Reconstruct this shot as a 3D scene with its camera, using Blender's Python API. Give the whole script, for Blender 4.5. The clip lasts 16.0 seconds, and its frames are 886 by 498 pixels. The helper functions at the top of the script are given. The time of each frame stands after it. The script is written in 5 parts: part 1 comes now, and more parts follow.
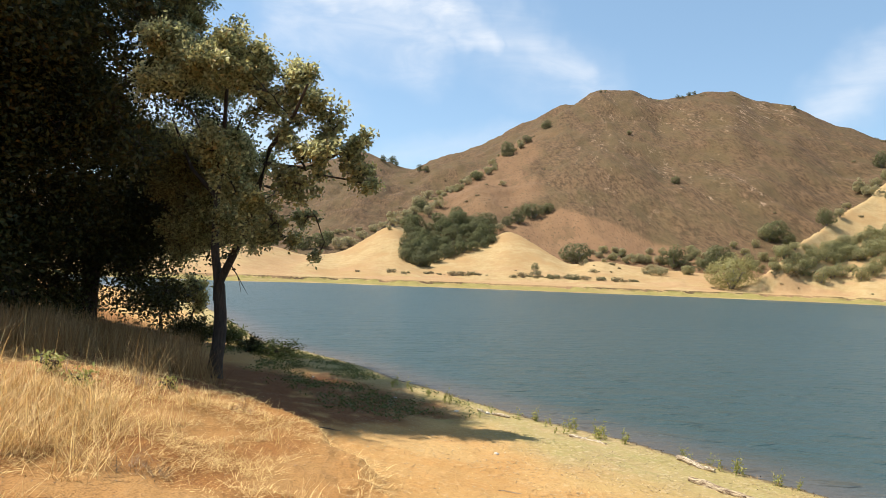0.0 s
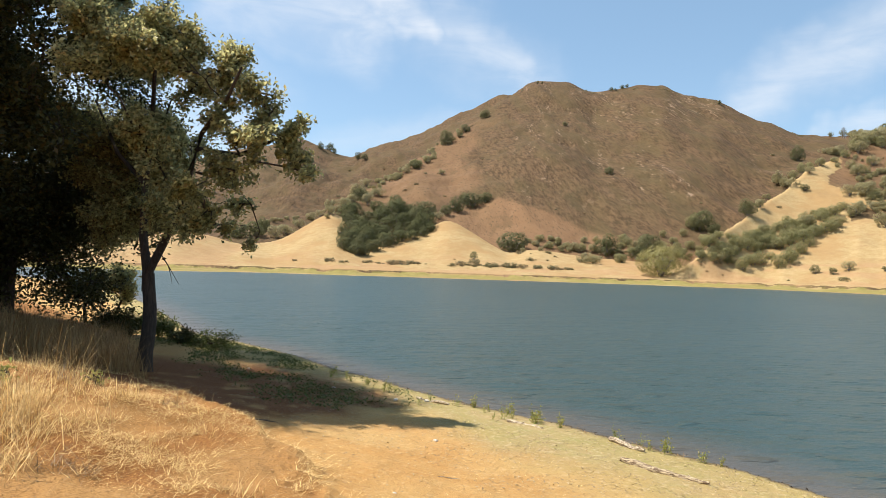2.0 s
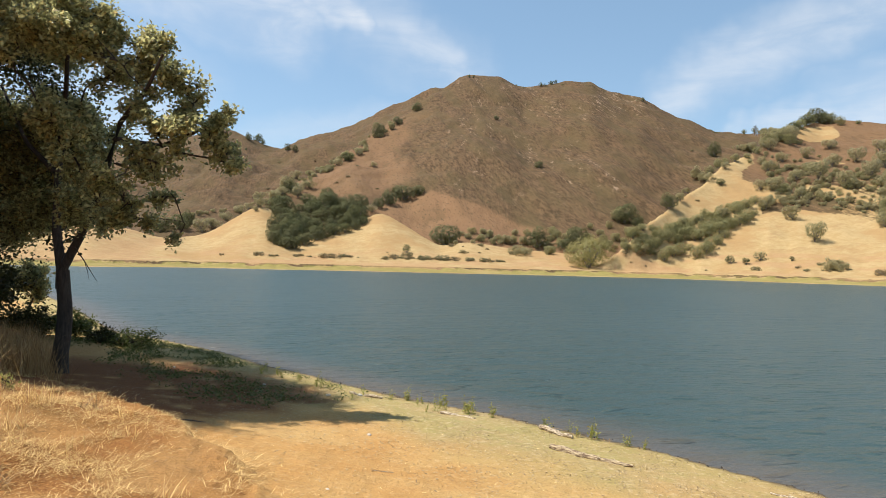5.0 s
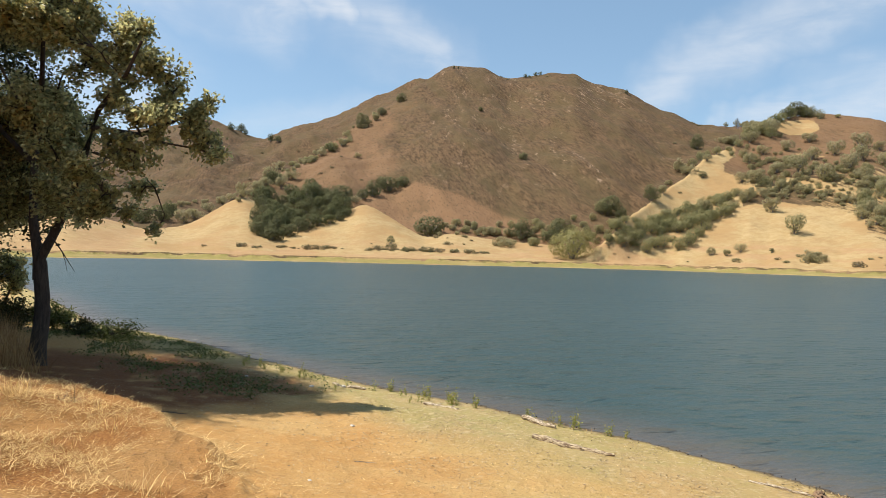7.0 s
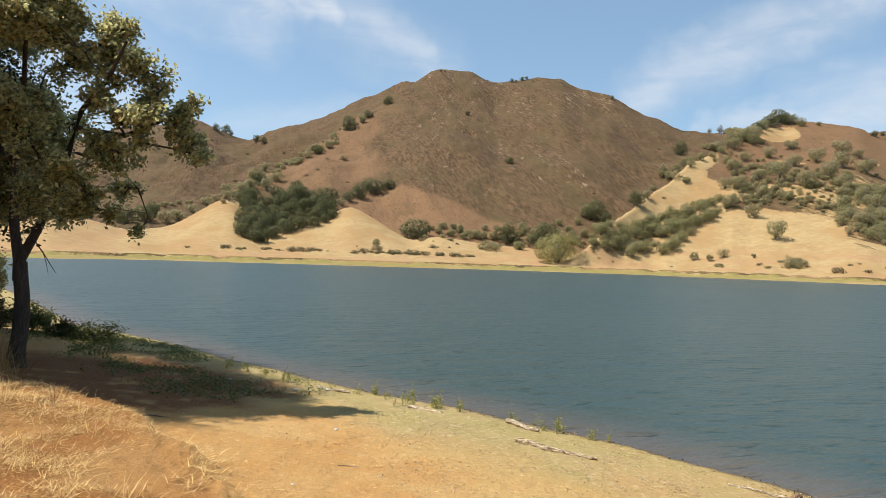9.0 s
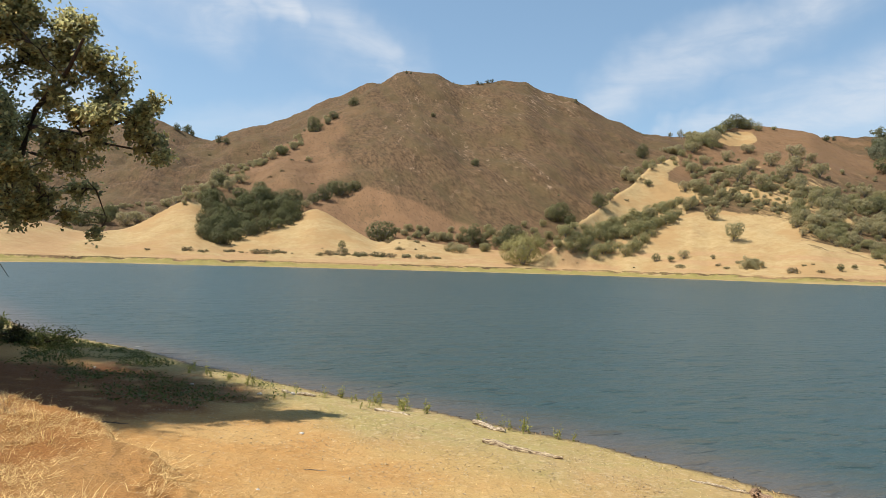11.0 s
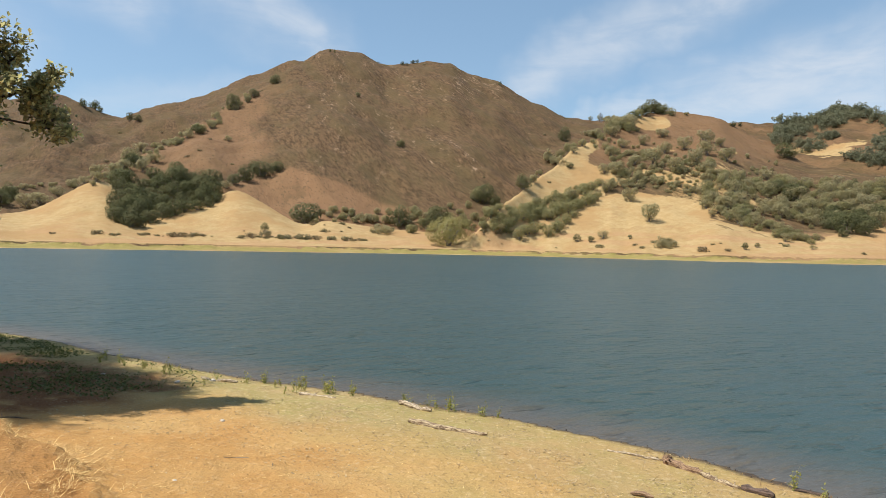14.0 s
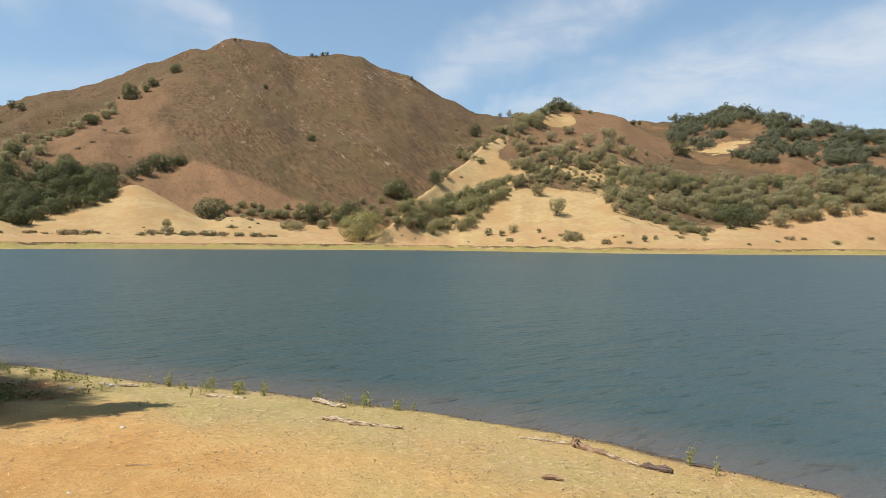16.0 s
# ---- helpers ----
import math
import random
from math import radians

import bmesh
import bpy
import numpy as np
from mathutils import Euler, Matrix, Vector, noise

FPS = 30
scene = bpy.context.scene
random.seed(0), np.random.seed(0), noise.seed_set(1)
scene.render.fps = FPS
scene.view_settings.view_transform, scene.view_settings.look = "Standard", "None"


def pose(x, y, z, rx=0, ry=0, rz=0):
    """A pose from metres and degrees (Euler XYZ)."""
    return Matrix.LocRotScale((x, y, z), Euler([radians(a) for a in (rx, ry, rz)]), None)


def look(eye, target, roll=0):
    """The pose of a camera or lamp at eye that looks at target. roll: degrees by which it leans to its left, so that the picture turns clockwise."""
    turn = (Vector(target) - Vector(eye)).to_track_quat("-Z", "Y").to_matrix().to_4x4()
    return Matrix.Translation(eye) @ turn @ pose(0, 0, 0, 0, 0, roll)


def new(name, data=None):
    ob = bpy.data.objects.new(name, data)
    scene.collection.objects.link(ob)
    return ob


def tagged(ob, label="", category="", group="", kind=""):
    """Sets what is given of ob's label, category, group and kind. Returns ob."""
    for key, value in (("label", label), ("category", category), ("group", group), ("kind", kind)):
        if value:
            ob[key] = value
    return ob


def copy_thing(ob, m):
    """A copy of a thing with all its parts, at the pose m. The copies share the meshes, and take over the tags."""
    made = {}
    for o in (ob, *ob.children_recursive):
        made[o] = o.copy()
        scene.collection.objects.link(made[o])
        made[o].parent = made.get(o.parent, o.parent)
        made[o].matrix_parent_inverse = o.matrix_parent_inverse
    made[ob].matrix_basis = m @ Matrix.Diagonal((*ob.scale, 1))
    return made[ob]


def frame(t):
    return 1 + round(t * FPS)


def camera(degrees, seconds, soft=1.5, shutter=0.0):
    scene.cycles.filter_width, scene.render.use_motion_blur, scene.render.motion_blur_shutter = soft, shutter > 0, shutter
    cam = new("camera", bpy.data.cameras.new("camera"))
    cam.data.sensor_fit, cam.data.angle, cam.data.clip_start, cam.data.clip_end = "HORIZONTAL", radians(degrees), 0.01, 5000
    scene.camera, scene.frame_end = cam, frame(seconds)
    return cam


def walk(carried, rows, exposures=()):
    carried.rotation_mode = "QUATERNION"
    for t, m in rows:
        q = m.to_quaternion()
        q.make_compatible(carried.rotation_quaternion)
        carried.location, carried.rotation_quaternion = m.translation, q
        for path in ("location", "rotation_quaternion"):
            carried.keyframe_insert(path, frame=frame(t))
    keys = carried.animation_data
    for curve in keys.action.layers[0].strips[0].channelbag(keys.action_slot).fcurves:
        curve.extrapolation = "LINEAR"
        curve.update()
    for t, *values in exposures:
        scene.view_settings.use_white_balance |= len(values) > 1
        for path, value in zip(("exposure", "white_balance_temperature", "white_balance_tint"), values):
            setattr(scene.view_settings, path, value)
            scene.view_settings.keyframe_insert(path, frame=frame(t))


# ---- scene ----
cam = camera(69.75, 16.0, 0.8)
# seconds, eye, turn in degrees: a pan from one standpoint on the bank
PATH = [
    (0.0, 0.000, -0.000, 2.800, 92.561, -2.152, -0.096),
    (0.5, -0.014, -0.009, 2.811, 92.250, -2.228, -1.056),
    (1.0, -0.018, -0.029, 2.819, 92.370, -2.238, -2.725),
    (1.5, -0.003, -0.000, 2.804, 91.979, -1.933, -4.589),
    (2.0, -0.003, 0.012, 2.796, 91.740, -1.904, -5.585),
    (2.5, -0.004, 0.024, 2.815, 91.963, -1.831, -7.356),
    (3.0, -0.002, 0.011, 2.786, 91.716, -1.810, -9.290),
    (3.5, -0.007, -0.018, 2.816, 91.497, -1.516, -10.287),
    (4.0, -0.009, -0.009, 2.812, 91.557, -1.323, -10.853),
    (6.5, 0.019, 0.002, 2.801, 90.635, -1.549, -12.642),
    (7.0, 0.019, 0.014, 2.798, 90.542, -1.476, -13.028),
    (7.5, 0.004, 0.009, 2.812, 90.390, -1.730, -13.232),
    (8.0, 0.023, 0.015, 2.800, 90.423, -1.724, -12.968),
    (8.5, 0.015, -0.006, 2.804, 90.611, -1.762, -13.481),
    (9.0, 0.017, -0.016, 2.811, 90.859, -1.880, -14.328),
    (9.5, 0.007, -0.022, 2.815, 90.743, -1.847, -15.337),
    (12.0, 0.017, -0.015, 2.801, 91.452, -1.795, -19.068),
    (12.5, 0.036, -0.007, 2.797, 91.339, -1.941, -20.369),
    (13.0, 0.037, 0.016, 2.788, 91.045, -1.848, -21.668),
    (13.5, 0.046, 0.030, 2.783, 90.024, -1.328, -22.798),
    (14.0, 0.050, 0.009, 2.796, 89.643, -1.207, -23.983),
    (14.5, 0.056, 0.031, 2.782, 89.499, -1.142, -25.560),
    (15.0, 0.050, 0.047, 2.786, 89.490, -1.112, -27.668),
    (15.5, 0.048, 0.015, 2.780, 89.521, -0.812, -29.711),
    (16.0, 0.051, 0.007, 2.783, 89.302, -0.614, -31.792),
]
walk(cam, [(t, pose(x, y, z, rx, ry, rz)) for t, x, y, z, rx, ry, rz in PATH],
     [(0.0, 0.70), (3.0, 0.60), (8.0, 0.46), (12.0, 0.41), (16.0, 0.37)])

# ---- light ----
SUN_AZ, SUN_EL = -83.0, 59.5          # bearing from north (the y axis), clockwise
sun_way = Vector((math.sin(radians(SUN_AZ)) * math.cos(radians(SUN_EL)), math.cos(radians(SUN_AZ)) * math.cos(radians(SUN_EL)), math.sin(radians(SUN_EL))))
sun = new("sun", bpy.data.lights.new("sun", "SUN"))
sun.data.energy, sun.data.angle, sun.data.color = 5.0, radians(0.55), (1.0, 0.95, 0.875)
sun.matrix_world = look(tuple(sun_way * 50), (0, 0, 0))


class Nodes:
    """Short hand for building a node tree."""

    def __init__(self, tree):
        self.tree = tree
        tree.nodes.clear()

    def add(self, kind, links=(), **settings):
        node = self.tree.nodes.new(kind)
        for key, value in settings.items():
            setattr(node, key, value)
        for key, value in dict(links).items():
            if isinstance(value, bpy.types.NodeSocket):
                self.tree.links.new(value, node.inputs[key])
            else:
                node.inputs[key].default_value = value
        return node

    def math(self, op, a, b=0.0, c=0.0, clamp=False):
        return self.add("ShaderNodeMath", {0: a, 1: b, 2: c}, operation=op, use_clamp=clamp).outputs[0]

    def mix(self, f, a, b, blend="MIX"):
        n = self.add("ShaderNodeMix", {0: f, 6: a, 7: b}, data_type="RGBA", blend_type=blend)
        return n.outputs[2]

    def noise(self, vector, scale, detail=4.0, rough=0.55, distortion=0.0):
        return self.add("ShaderNodeTexNoise", {"Vector": vector, "Scale": scale, "Detail": detail, "Roughness": rough, "Distortion": distortion}).outputs[0]

    def ramp(self, f, low, high):
        return self.add("ShaderNodeMapRange", {0: f, 1: low, 2: high}, interpolation_type="SMOOTHSTEP").outputs[0]

    def bump(self, height, strength, distance):
        return self.add("ShaderNodeBump", {"Height": height, "Strength": strength, "Distance": distance}).outputs[0]


def rgb(r, g, b):
    return (r, g, b, 1.0)


def bearing(az, r):
    return r * math.sin(radians(az)), r * math.cos(radians(az))


# sky with thin cirrus
world = bpy.data.worlds.new("sky")
scene.world = world
world.use_nodes = True
N = Nodes(world.node_tree)
sky = N.add("ShaderNodeTexSky", sky_type="NISHITA", sun_disc=False, sun_elevation=radians(SUN_EL), sun_rotation=radians(SUN_AZ), air_density=1.0, dust_density=0.5, ozone_density=0.8, altitude=200.0)
way = N.add("ShaderNodeTexCoord").outputs["Generated"]


sep = N.add("ShaderNodeSeparateXYZ", {0: way})
raw_az = N.math("MULTIPLY", N.math("ARCTAN2", sep.outputs[0], sep.outputs[1]), 180 / math.pi)
raw_el = N.math("MULTIPLY", N.math("ARCSINE", sep.outputs[2]), 180 / math.pi)
chart = N.add("ShaderNodeCombineXYZ", {0: raw_az, 1: raw_el, 2: 0.0}).outputs[0]
drift = N.add("ShaderNodeTexNoise", {"Vector": chart, "Scale": 0.10, "Detail": 4.0, "Roughness": 0.6})
shift = N.add("ShaderNodeSeparateXYZ", {0: drift.outputs["Color"]})
sky_az = N.math("ADD", raw_az, N.math("MULTIPLY", N.math("SUBTRACT", shift.outputs[0], 0.5), 11.0))
sky_el = N.math("ADD", raw_el, N.math("MULTIPLY", N.math("SUBTRACT", shift.outputs[1], 0.5), 7.0))


def cloud_streak(a, b, width, strength):
    """A band of thin cloud between two directions (bearing, height angle), soft at its sides; width in degrees."""
    dx, dy = b[0] - a[0], b[1] - a[1]
    px, py = N.math("SUBTRACT", sky_az, a[0]), N.math("SUBTRACT", sky_el, a[1])
    t = N.math("DIVIDE", N.math("ADD", N.math("MULTIPLY", px, dx), N.math("MULTIPLY", py, dy)), dx * dx + dy * dy, clamp=True)
    qx, qy = N.math("SUBTRACT", px, N.math("MULTIPLY", t, dx)), N.math("SUBTRACT", py, N.math("MULTIPLY", t, dy))
    gap = N.math("SQRT", N.math("ADD", N.math("MULTIPLY", qx, qx), N.math("MULTIPLY", qy, qy)))
    return N.math("MULTIPLY", N.ramp(gap, width, 0.0), strength)


wisp_map = N.add("ShaderNodeMapping", {0: chart, "Rotation": (0, 0, radians(28)), "Scale": (0.10, 0.34, 1.0)}).outputs[0]
wisps = N.ramp(N.noise(wisp_map, 1.0, 7.0, 0.6, 0.5), 0.30, 0.72)
where = None
for a, b, width, strength in (((-12, 25), (3, 21.5), 3.0, 0.75), ((-15, 22), (-2, 20), 5.0, 0.45), ((4.5, 22.5), (11, 18), 3.5, 0.42), ((3, 22), (12, 16.5), 5.5, 0.25), ((10, 17.5), (12, 15.5), 2.2, 0.35),
                              ((30, 13.5), (50, 22.5), 4.0, 0.45), ((45, 12.5), (70, 15), 5.5, 0.55), ((60, 11), (90, 20), 7.0, 0.36), ((38, 11.5), (42, 12.5), 2.0, 0.5), ((-60, 14), (-15, 12), 9.0, 0.4), ((-5, 10), (6, 13), 2.5, 0.2)):
    band = cloud_streak(a, b, width, strength)
    where = band if where is None else N.math("MAXIMUM", where, band)
cover = N.math("MULTIPLY", where, N.math("ADD", 0.45, N.math("MULTIPLY", wisps, 0.85)), clamp=True)
pale = N.mix(0.35, sky.outputs[0], rgb(1.85, 3.15, 4.15))
cloudy = N.mix(cover, pale, rgb(5.0, 5.2, 5.5))
back = N.add("ShaderNodeBackground", {"Color": cloudy, "Strength": 0.121})
N.add("ShaderNodeOutputWorld", {"Surface": back.outputs[0]})


# ---- materials ----
def material(name):
    m = bpy.data.materials.new(name)
    m.use_nodes = True
    return m, Nodes(m.node_tree)


def finish(n, shader):
    n.add("ShaderNodeOutputMaterial", {"Surface": shader})


def attr(n, name):
    return n.add("ShaderNodeAttribute", attribute_name=name).outputs["Fac"]


def make_ground_material():
    m, n = material("earth and dry grass")
    at = n.add("ShaderNodeTexCoord").outputs["Object"]
    fine, mid, patchy = n.noise(at, 55.0, 5.0, 0.7), n.noise(at, 3.0, 5.0, 0.6), n.noise(at, 0.55, 4.0, 0.55)
    crumbs = n.ramp(n.noise(at, 26.0, 2.0, 0.5), 0.60, 0.68)
    lumpy = n.noise(at, 13.0, 4.0, 0.65)
    big, far_fine = n.noise(at, 0.05, 5.0, 0.6), n.noise(at, 0.45, 6.0, 0.72)
    dirt = n.mix(n.ramp(patchy, 0.35, 0.65), rgb(0.42, 0.224, 0.072), rgb(0.465, 0.292, 0.112))
    dirt = n.mix(n.math("MULTIPLY", n.ramp(mid, 0.5, 0.75), 0.3), dirt, rgb(0.42, 0.215, 0.08))
    dirt = n.mix(n.math("MULTIPLY", n.ramp(fine, 0.52, 0.38), 0.55), dirt, rgb(0.25, 0.125, 0.045))
    dirt = n.mix(n.math("MULTIPLY", n.ramp(lumpy, 0.52, 0.66), 0.40), dirt, rgb(0.57, 0.38, 0.18))
    dirt = n.mix(n.math("MULTIPLY", crumbs, 0.35), dirt, rgb(0.22, 0.13, 0.06))
    shore = n.mix(n.ramp(patchy, 0.35, 0.65), rgb(0.37, 0.265, 0.120), rgb(0.31, 0.245, 0.090))
    shore = n.mix(n.math("MULTIPLY", n.ramp(mid, 0.45, 0.7), 0.6), shore, rgb(0.27, 0.245, 0.080))
    shore = n.mix(n.math("MULTIPLY", n.ramp(fine, 0.52, 0.38), 0.6), shore, rgb(0.22, 0.165, 0.07))
    shore = n.mix(n.math("MULTIPLY", n.ramp(lumpy, 0.50, 0.66), 0.5), shore, rgb(0.54, 0.43, 0.25))
    shore = n.mix(n.math("MULTIPLY", crumbs, 0.4), shore, rgb(0.20, 0.15, 0.08))
    straw = n.mix(n.ramp(fine, 0.3, 0.7), rgb(0.15, 0.058, 0.017), rgb(0.36, 0.168, 0.050))
    wet = n.mix(mid, rgb(0.05, 0.036, 0.025), rgb(0.10, 0.070, 0.045))
    gold = n.mix(n.ramp(far_fine, 0.3, 0.7), rgb(0.315, 0.212, 0.092), rgb(0.395, 0.282, 0.136))
    gold = n.mix(n.math("MULTIPLY", n.ramp(big, 0.44, 0.62), 0.75), gold, rgb(0.315, 0.190, 0.080))
    gold = n.mix(n.math("MULTIPLY", n.ramp(n.noise(at, 0.16, 5.0, 0.65), 0.52, 0.68), 0.45), gold, rgb(0.27, 0.170, 0.078))
    place = n.add("ShaderNodeSeparateXYZ", {0: at})
    seen = n.add("ShaderNodeMapping", {0: at, "Scale": (1.0, 0.13, 0.62)}).outputs[0]
    shrubs, specks, drifts = n.noise(seen, 0.62, 5.0, 0.70), n.noise(seen, 1.25, 3.0, 0.6), n.noise(seen, 0.075, 5.0, 0.6)
    # lines of fall that spread from the summit
    sx, sy = n.math("SUBTRACT", place.outputs[0], 134.0), n.math("SUBTRACT", 575.0, place.outputs[1])
    spread = n.math("ADD", n.math("MULTIPLY", n.math("ARCTAN2", sx, sy), 11.0), n.math("MULTIPLY", drifts, 1.3))
    run = n.math("MULTIPLY", n.math("SQRT", n.math("ADD", n.math("MULTIPLY", sx, sx), n.math("MULTIPLY", sy, sy))), 0.016)
    fall = n.add("ShaderNodeCombineXYZ", {0: spread, 1: run, 2: 0.0}).outputs[0]
    streaks = n.noise(fall, 1.6, 6.0, 0.68, 0.5)
    rills = n.ramp(n.math("ABSOLUTE", n.math("SUBTRACT", n.noise(fall, 1.9, 4.0, 0.6, 0.5), 0.5)), 0.030, 0.004)
    brown = n.mix(n.ramp(shrubs, 0.34, 0.66), rgb(0.060, 0.037, 0.018), rgb(0.146, 0.087, 0.044))
    brown = n.mix(n.math("MULTIPLY", n.ramp(drifts, 0.40, 0.64), 0.75), brown, rgb(0.100, 0.068, 0.030))
    brown = n.mix(n.math("MULTIPLY", attr(n, "rust"), n.ramp(shrubs, 0.05, 0.48)), brown, rgb(0.214, 0.119, 0.060))
    brown = n.mix(n.math("MULTIPLY", n.ramp(streaks, 0.54, 0.68), 0.26), brown, rgb(0.205, 0.120, 0.068))
    brown = n.mix(n.math("MULTIPLY", n.ramp(streaks, 0.46, 0.34), 0.32), brown, rgb(0.060, 0.048, 0.022))
    brown = n.mix(n.math("MULTIPLY", n.ramp(specks, 0.56, 0.66), 0.55), brown, rgb(0.056, 0.044, 0.021))
    green = n.mix(far_fine, rgb(0.13, 0.115, 0.032), rgb(0.30, 0.25, 0.072))
    bare = n.mix(far_fine, rgb(0.28, 0.18, 0.115), rgb(0.44, 0.31, 0.21))
    colour = n.mix(attr(n, "straw"), dirt, straw)
    colour = n.mix(attr(n, "shore"), colour, shore)
    # darker red-brown soil by the forked oak: its shade put into the colour
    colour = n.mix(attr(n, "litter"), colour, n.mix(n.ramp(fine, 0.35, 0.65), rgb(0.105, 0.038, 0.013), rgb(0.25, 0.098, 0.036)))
    colour = n.mix(attr(n, "wet"), colour, wet)
    hill = n.mix(n.ramp(n.math("ADD", attr(n, "gold"), n.math("MULTIPLY", n.math("SUBTRACT", shrubs, 0.5), 1.3)), 0.36, 0.62), brown, gold)
    hill = n.mix(attr(n, "tan"), hill, n.mix(far_fine, rgb(0.26, 0.15, 0.07), rgb(0.42, 0.26, 0.13)))
    hill = n.mix(attr(n, "green"), hill, green)
    hill = n.mix(n.math("MULTIPLY", attr(n, "bare"), n.math("MULTIPLY", rills, n.ramp(shrubs, 0.40, 0.60))), hill, bare)
    colour = n.mix(attr(n, "hill"), colour, hill)
    grit = n.math("ADD", n.math("MULTIPLY", fine, 0.30), n.math("ADD", n.math("MULTIPLY", mid, 0.8), n.math("ADD", n.math("MULTIPLY", lumpy, 0.5), n.math("MULTIPLY", crumbs, 0.25))))
    relief = n.bump(grit, 0.75, 0.045)
    rise = n.math("ADD", n.math("MULTIPLY", shrubs, 1.0), n.math("MULTIPLY", streaks, 0.25))
    far_relief = n.add("ShaderNodeBump", {"Height": n.math("MULTIPLY", rise, n.math("MULTIPLY", attr(n, "hill"), n.math("SUBTRACT", 1.0, n.math("MULTIPLY", attr(n, "gold"), 0.7)))), "Strength": 0.5, "Distance": 1.3, "Normal": relief}).outputs[0]
    rough = n.math("SUBTRACT", 0.95, n.math("MULTIPLY", attr(n, "wet"), 0.45))
    s = n.add("ShaderNodeBsdfPrincipled", {"Base Color": colour, "Roughness": rough, "Normal": far_relief, "Specular IOR Level": 0.15})
    finish(n, s.outputs[0])
    return m


def make_water_material():
    m, n = material("murky lake water")
    at = n.add("ShaderNodeTexCoord").outputs["Object"]
    stretched = n.add("ShaderNodeMapping", {0: at, "Rotation": (0, 0, radians(-14)), "Scale": (0.6, 1.5, 1.0)}).outputs[0]
    dabs = n.ramp(n.noise(stretched, 1.5, 3.0, 0.5, 0.3), 0.56, 0.74)
    small, swell, broad = n.noise(stretched, 2.0, 4.0, 0.6), n.noise(stretched, 0.55, 3.0, 0.5), n.noise(at, 0.03, 3.0, 0.5)
    gust = n.ramp(n.noise(at, 0.06, 4.0, 0.55), 0.3, 0.7)
    height = n.math("ADD", n.math("ADD", n.math("MULTIPLY", small, 0.13), n.math("MULTIPLY", dabs, 0.09)), n.math("MULTIPLY", swell, 0.28))
    normal = n.add("ShaderNodeBump", {"Height": height, "Strength": n.math("ADD", 0.55, n.math("MULTIPLY", gust, 0.45)), "Distance": 1.0}).outputs[0]
    deep = n.mix(broad, rgb(0.031, 0.057, 0.056), rgb(0.041, 0.068, 0.065))
    colour = n.mix(attr(n, "shallow"), deep, rgb(0.095, 0.082, 0.070))
    s = n.add("ShaderNodeBsdfPrincipled", {"Base Color": colour, "Roughness": 0.34, "IOR": 1.33, "Normal": normal})
    finish(n, s.outputs[0])
    return m


def make_leaf_material(name, dark, light, dry, glow=0.35, dry_share=0.12, gloss=0.35, other=None, skew=1.0):
    m, n = material(name)
    pick = n.add("ShaderNodeNewGeometry").outputs["Random Per Island"]
    colour = n.mix(n.math("POWER", pick, skew), dark, light)
    colour = n.mix(n.ramp(n.math("FRACT", n.math("MULTIPLY", pick, 7.31)), 1.0 - dry_share, 1.0 - dry_share * 0.8), colour, dry)
    at = n.add("ShaderNodeTexCoord").outputs["Object"]
    colour = n.mix(n.math("MULTIPLY", n.noise(at, 0.9, 3.0), 0.3), colour, dark)
    if other:                                            # the hue of the whole tree
        tree_pick = n.add("ShaderNodeObjectInfo").outputs["Random"]
        colour = n.mix(n.math("MULTIPLY", tree_pick, 0.75), colour, other)
    body = n.add("ShaderNodeBsdfPrincipled", {"Base Color": colour, "Roughness": 0.5, "Specular IOR Level": gloss})
    through_leaf = n.add("ShaderNodeBsdfTranslucent", {"Color": n.mix(0.35, colour, light)})
    s = n.add("ShaderNodeMixShader", {0: glow, 1: body.outputs[0], 2: through_leaf.outputs[0]})
    finish(n, s.outputs[0])
    return m


def make_bark_material(name, dark, light, scale=6.0):
    m, n = material(name)
    at = n.add("ShaderNodeTexCoord").outputs["Object"]
    tall = n.add("ShaderNodeMapping", {0: at, "Scale": (1.0, 1.0, 0.22)}).outputs[0]
    grain, blot = n.noise(tall, scale * 4, 6.0, 0.7), n.noise(at, scale * 0.4, 3.0)
    colour = n.mix(n.ramp(grain, 0.3, 0.7), dark, light)
    colour = n.mix(n.math("MULTIPLY", blot, 0.5), colour, dark)
    s = n.add("ShaderNodeBsdfPrincipled", {"Base Color": colour, "Roughness": 0.9, "Normal": n.bump(grain, 0.8, 0.03)})
    finish(n, s.outputs[0])
    return m


EARTH = make_ground_material()
WATER = make_water_material()
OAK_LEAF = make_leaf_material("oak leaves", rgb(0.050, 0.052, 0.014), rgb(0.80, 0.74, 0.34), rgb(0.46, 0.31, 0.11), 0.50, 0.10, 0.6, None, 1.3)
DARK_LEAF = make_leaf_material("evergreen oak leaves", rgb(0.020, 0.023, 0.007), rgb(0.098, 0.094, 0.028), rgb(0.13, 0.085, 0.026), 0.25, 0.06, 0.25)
# the next four leaf colours and their glow are lifted to imitate distance haze
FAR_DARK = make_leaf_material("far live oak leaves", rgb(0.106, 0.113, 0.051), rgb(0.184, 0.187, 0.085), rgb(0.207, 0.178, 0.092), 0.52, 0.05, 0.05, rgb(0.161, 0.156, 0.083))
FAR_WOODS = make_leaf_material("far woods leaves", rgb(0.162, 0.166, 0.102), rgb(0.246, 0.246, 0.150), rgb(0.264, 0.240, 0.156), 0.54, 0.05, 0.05)
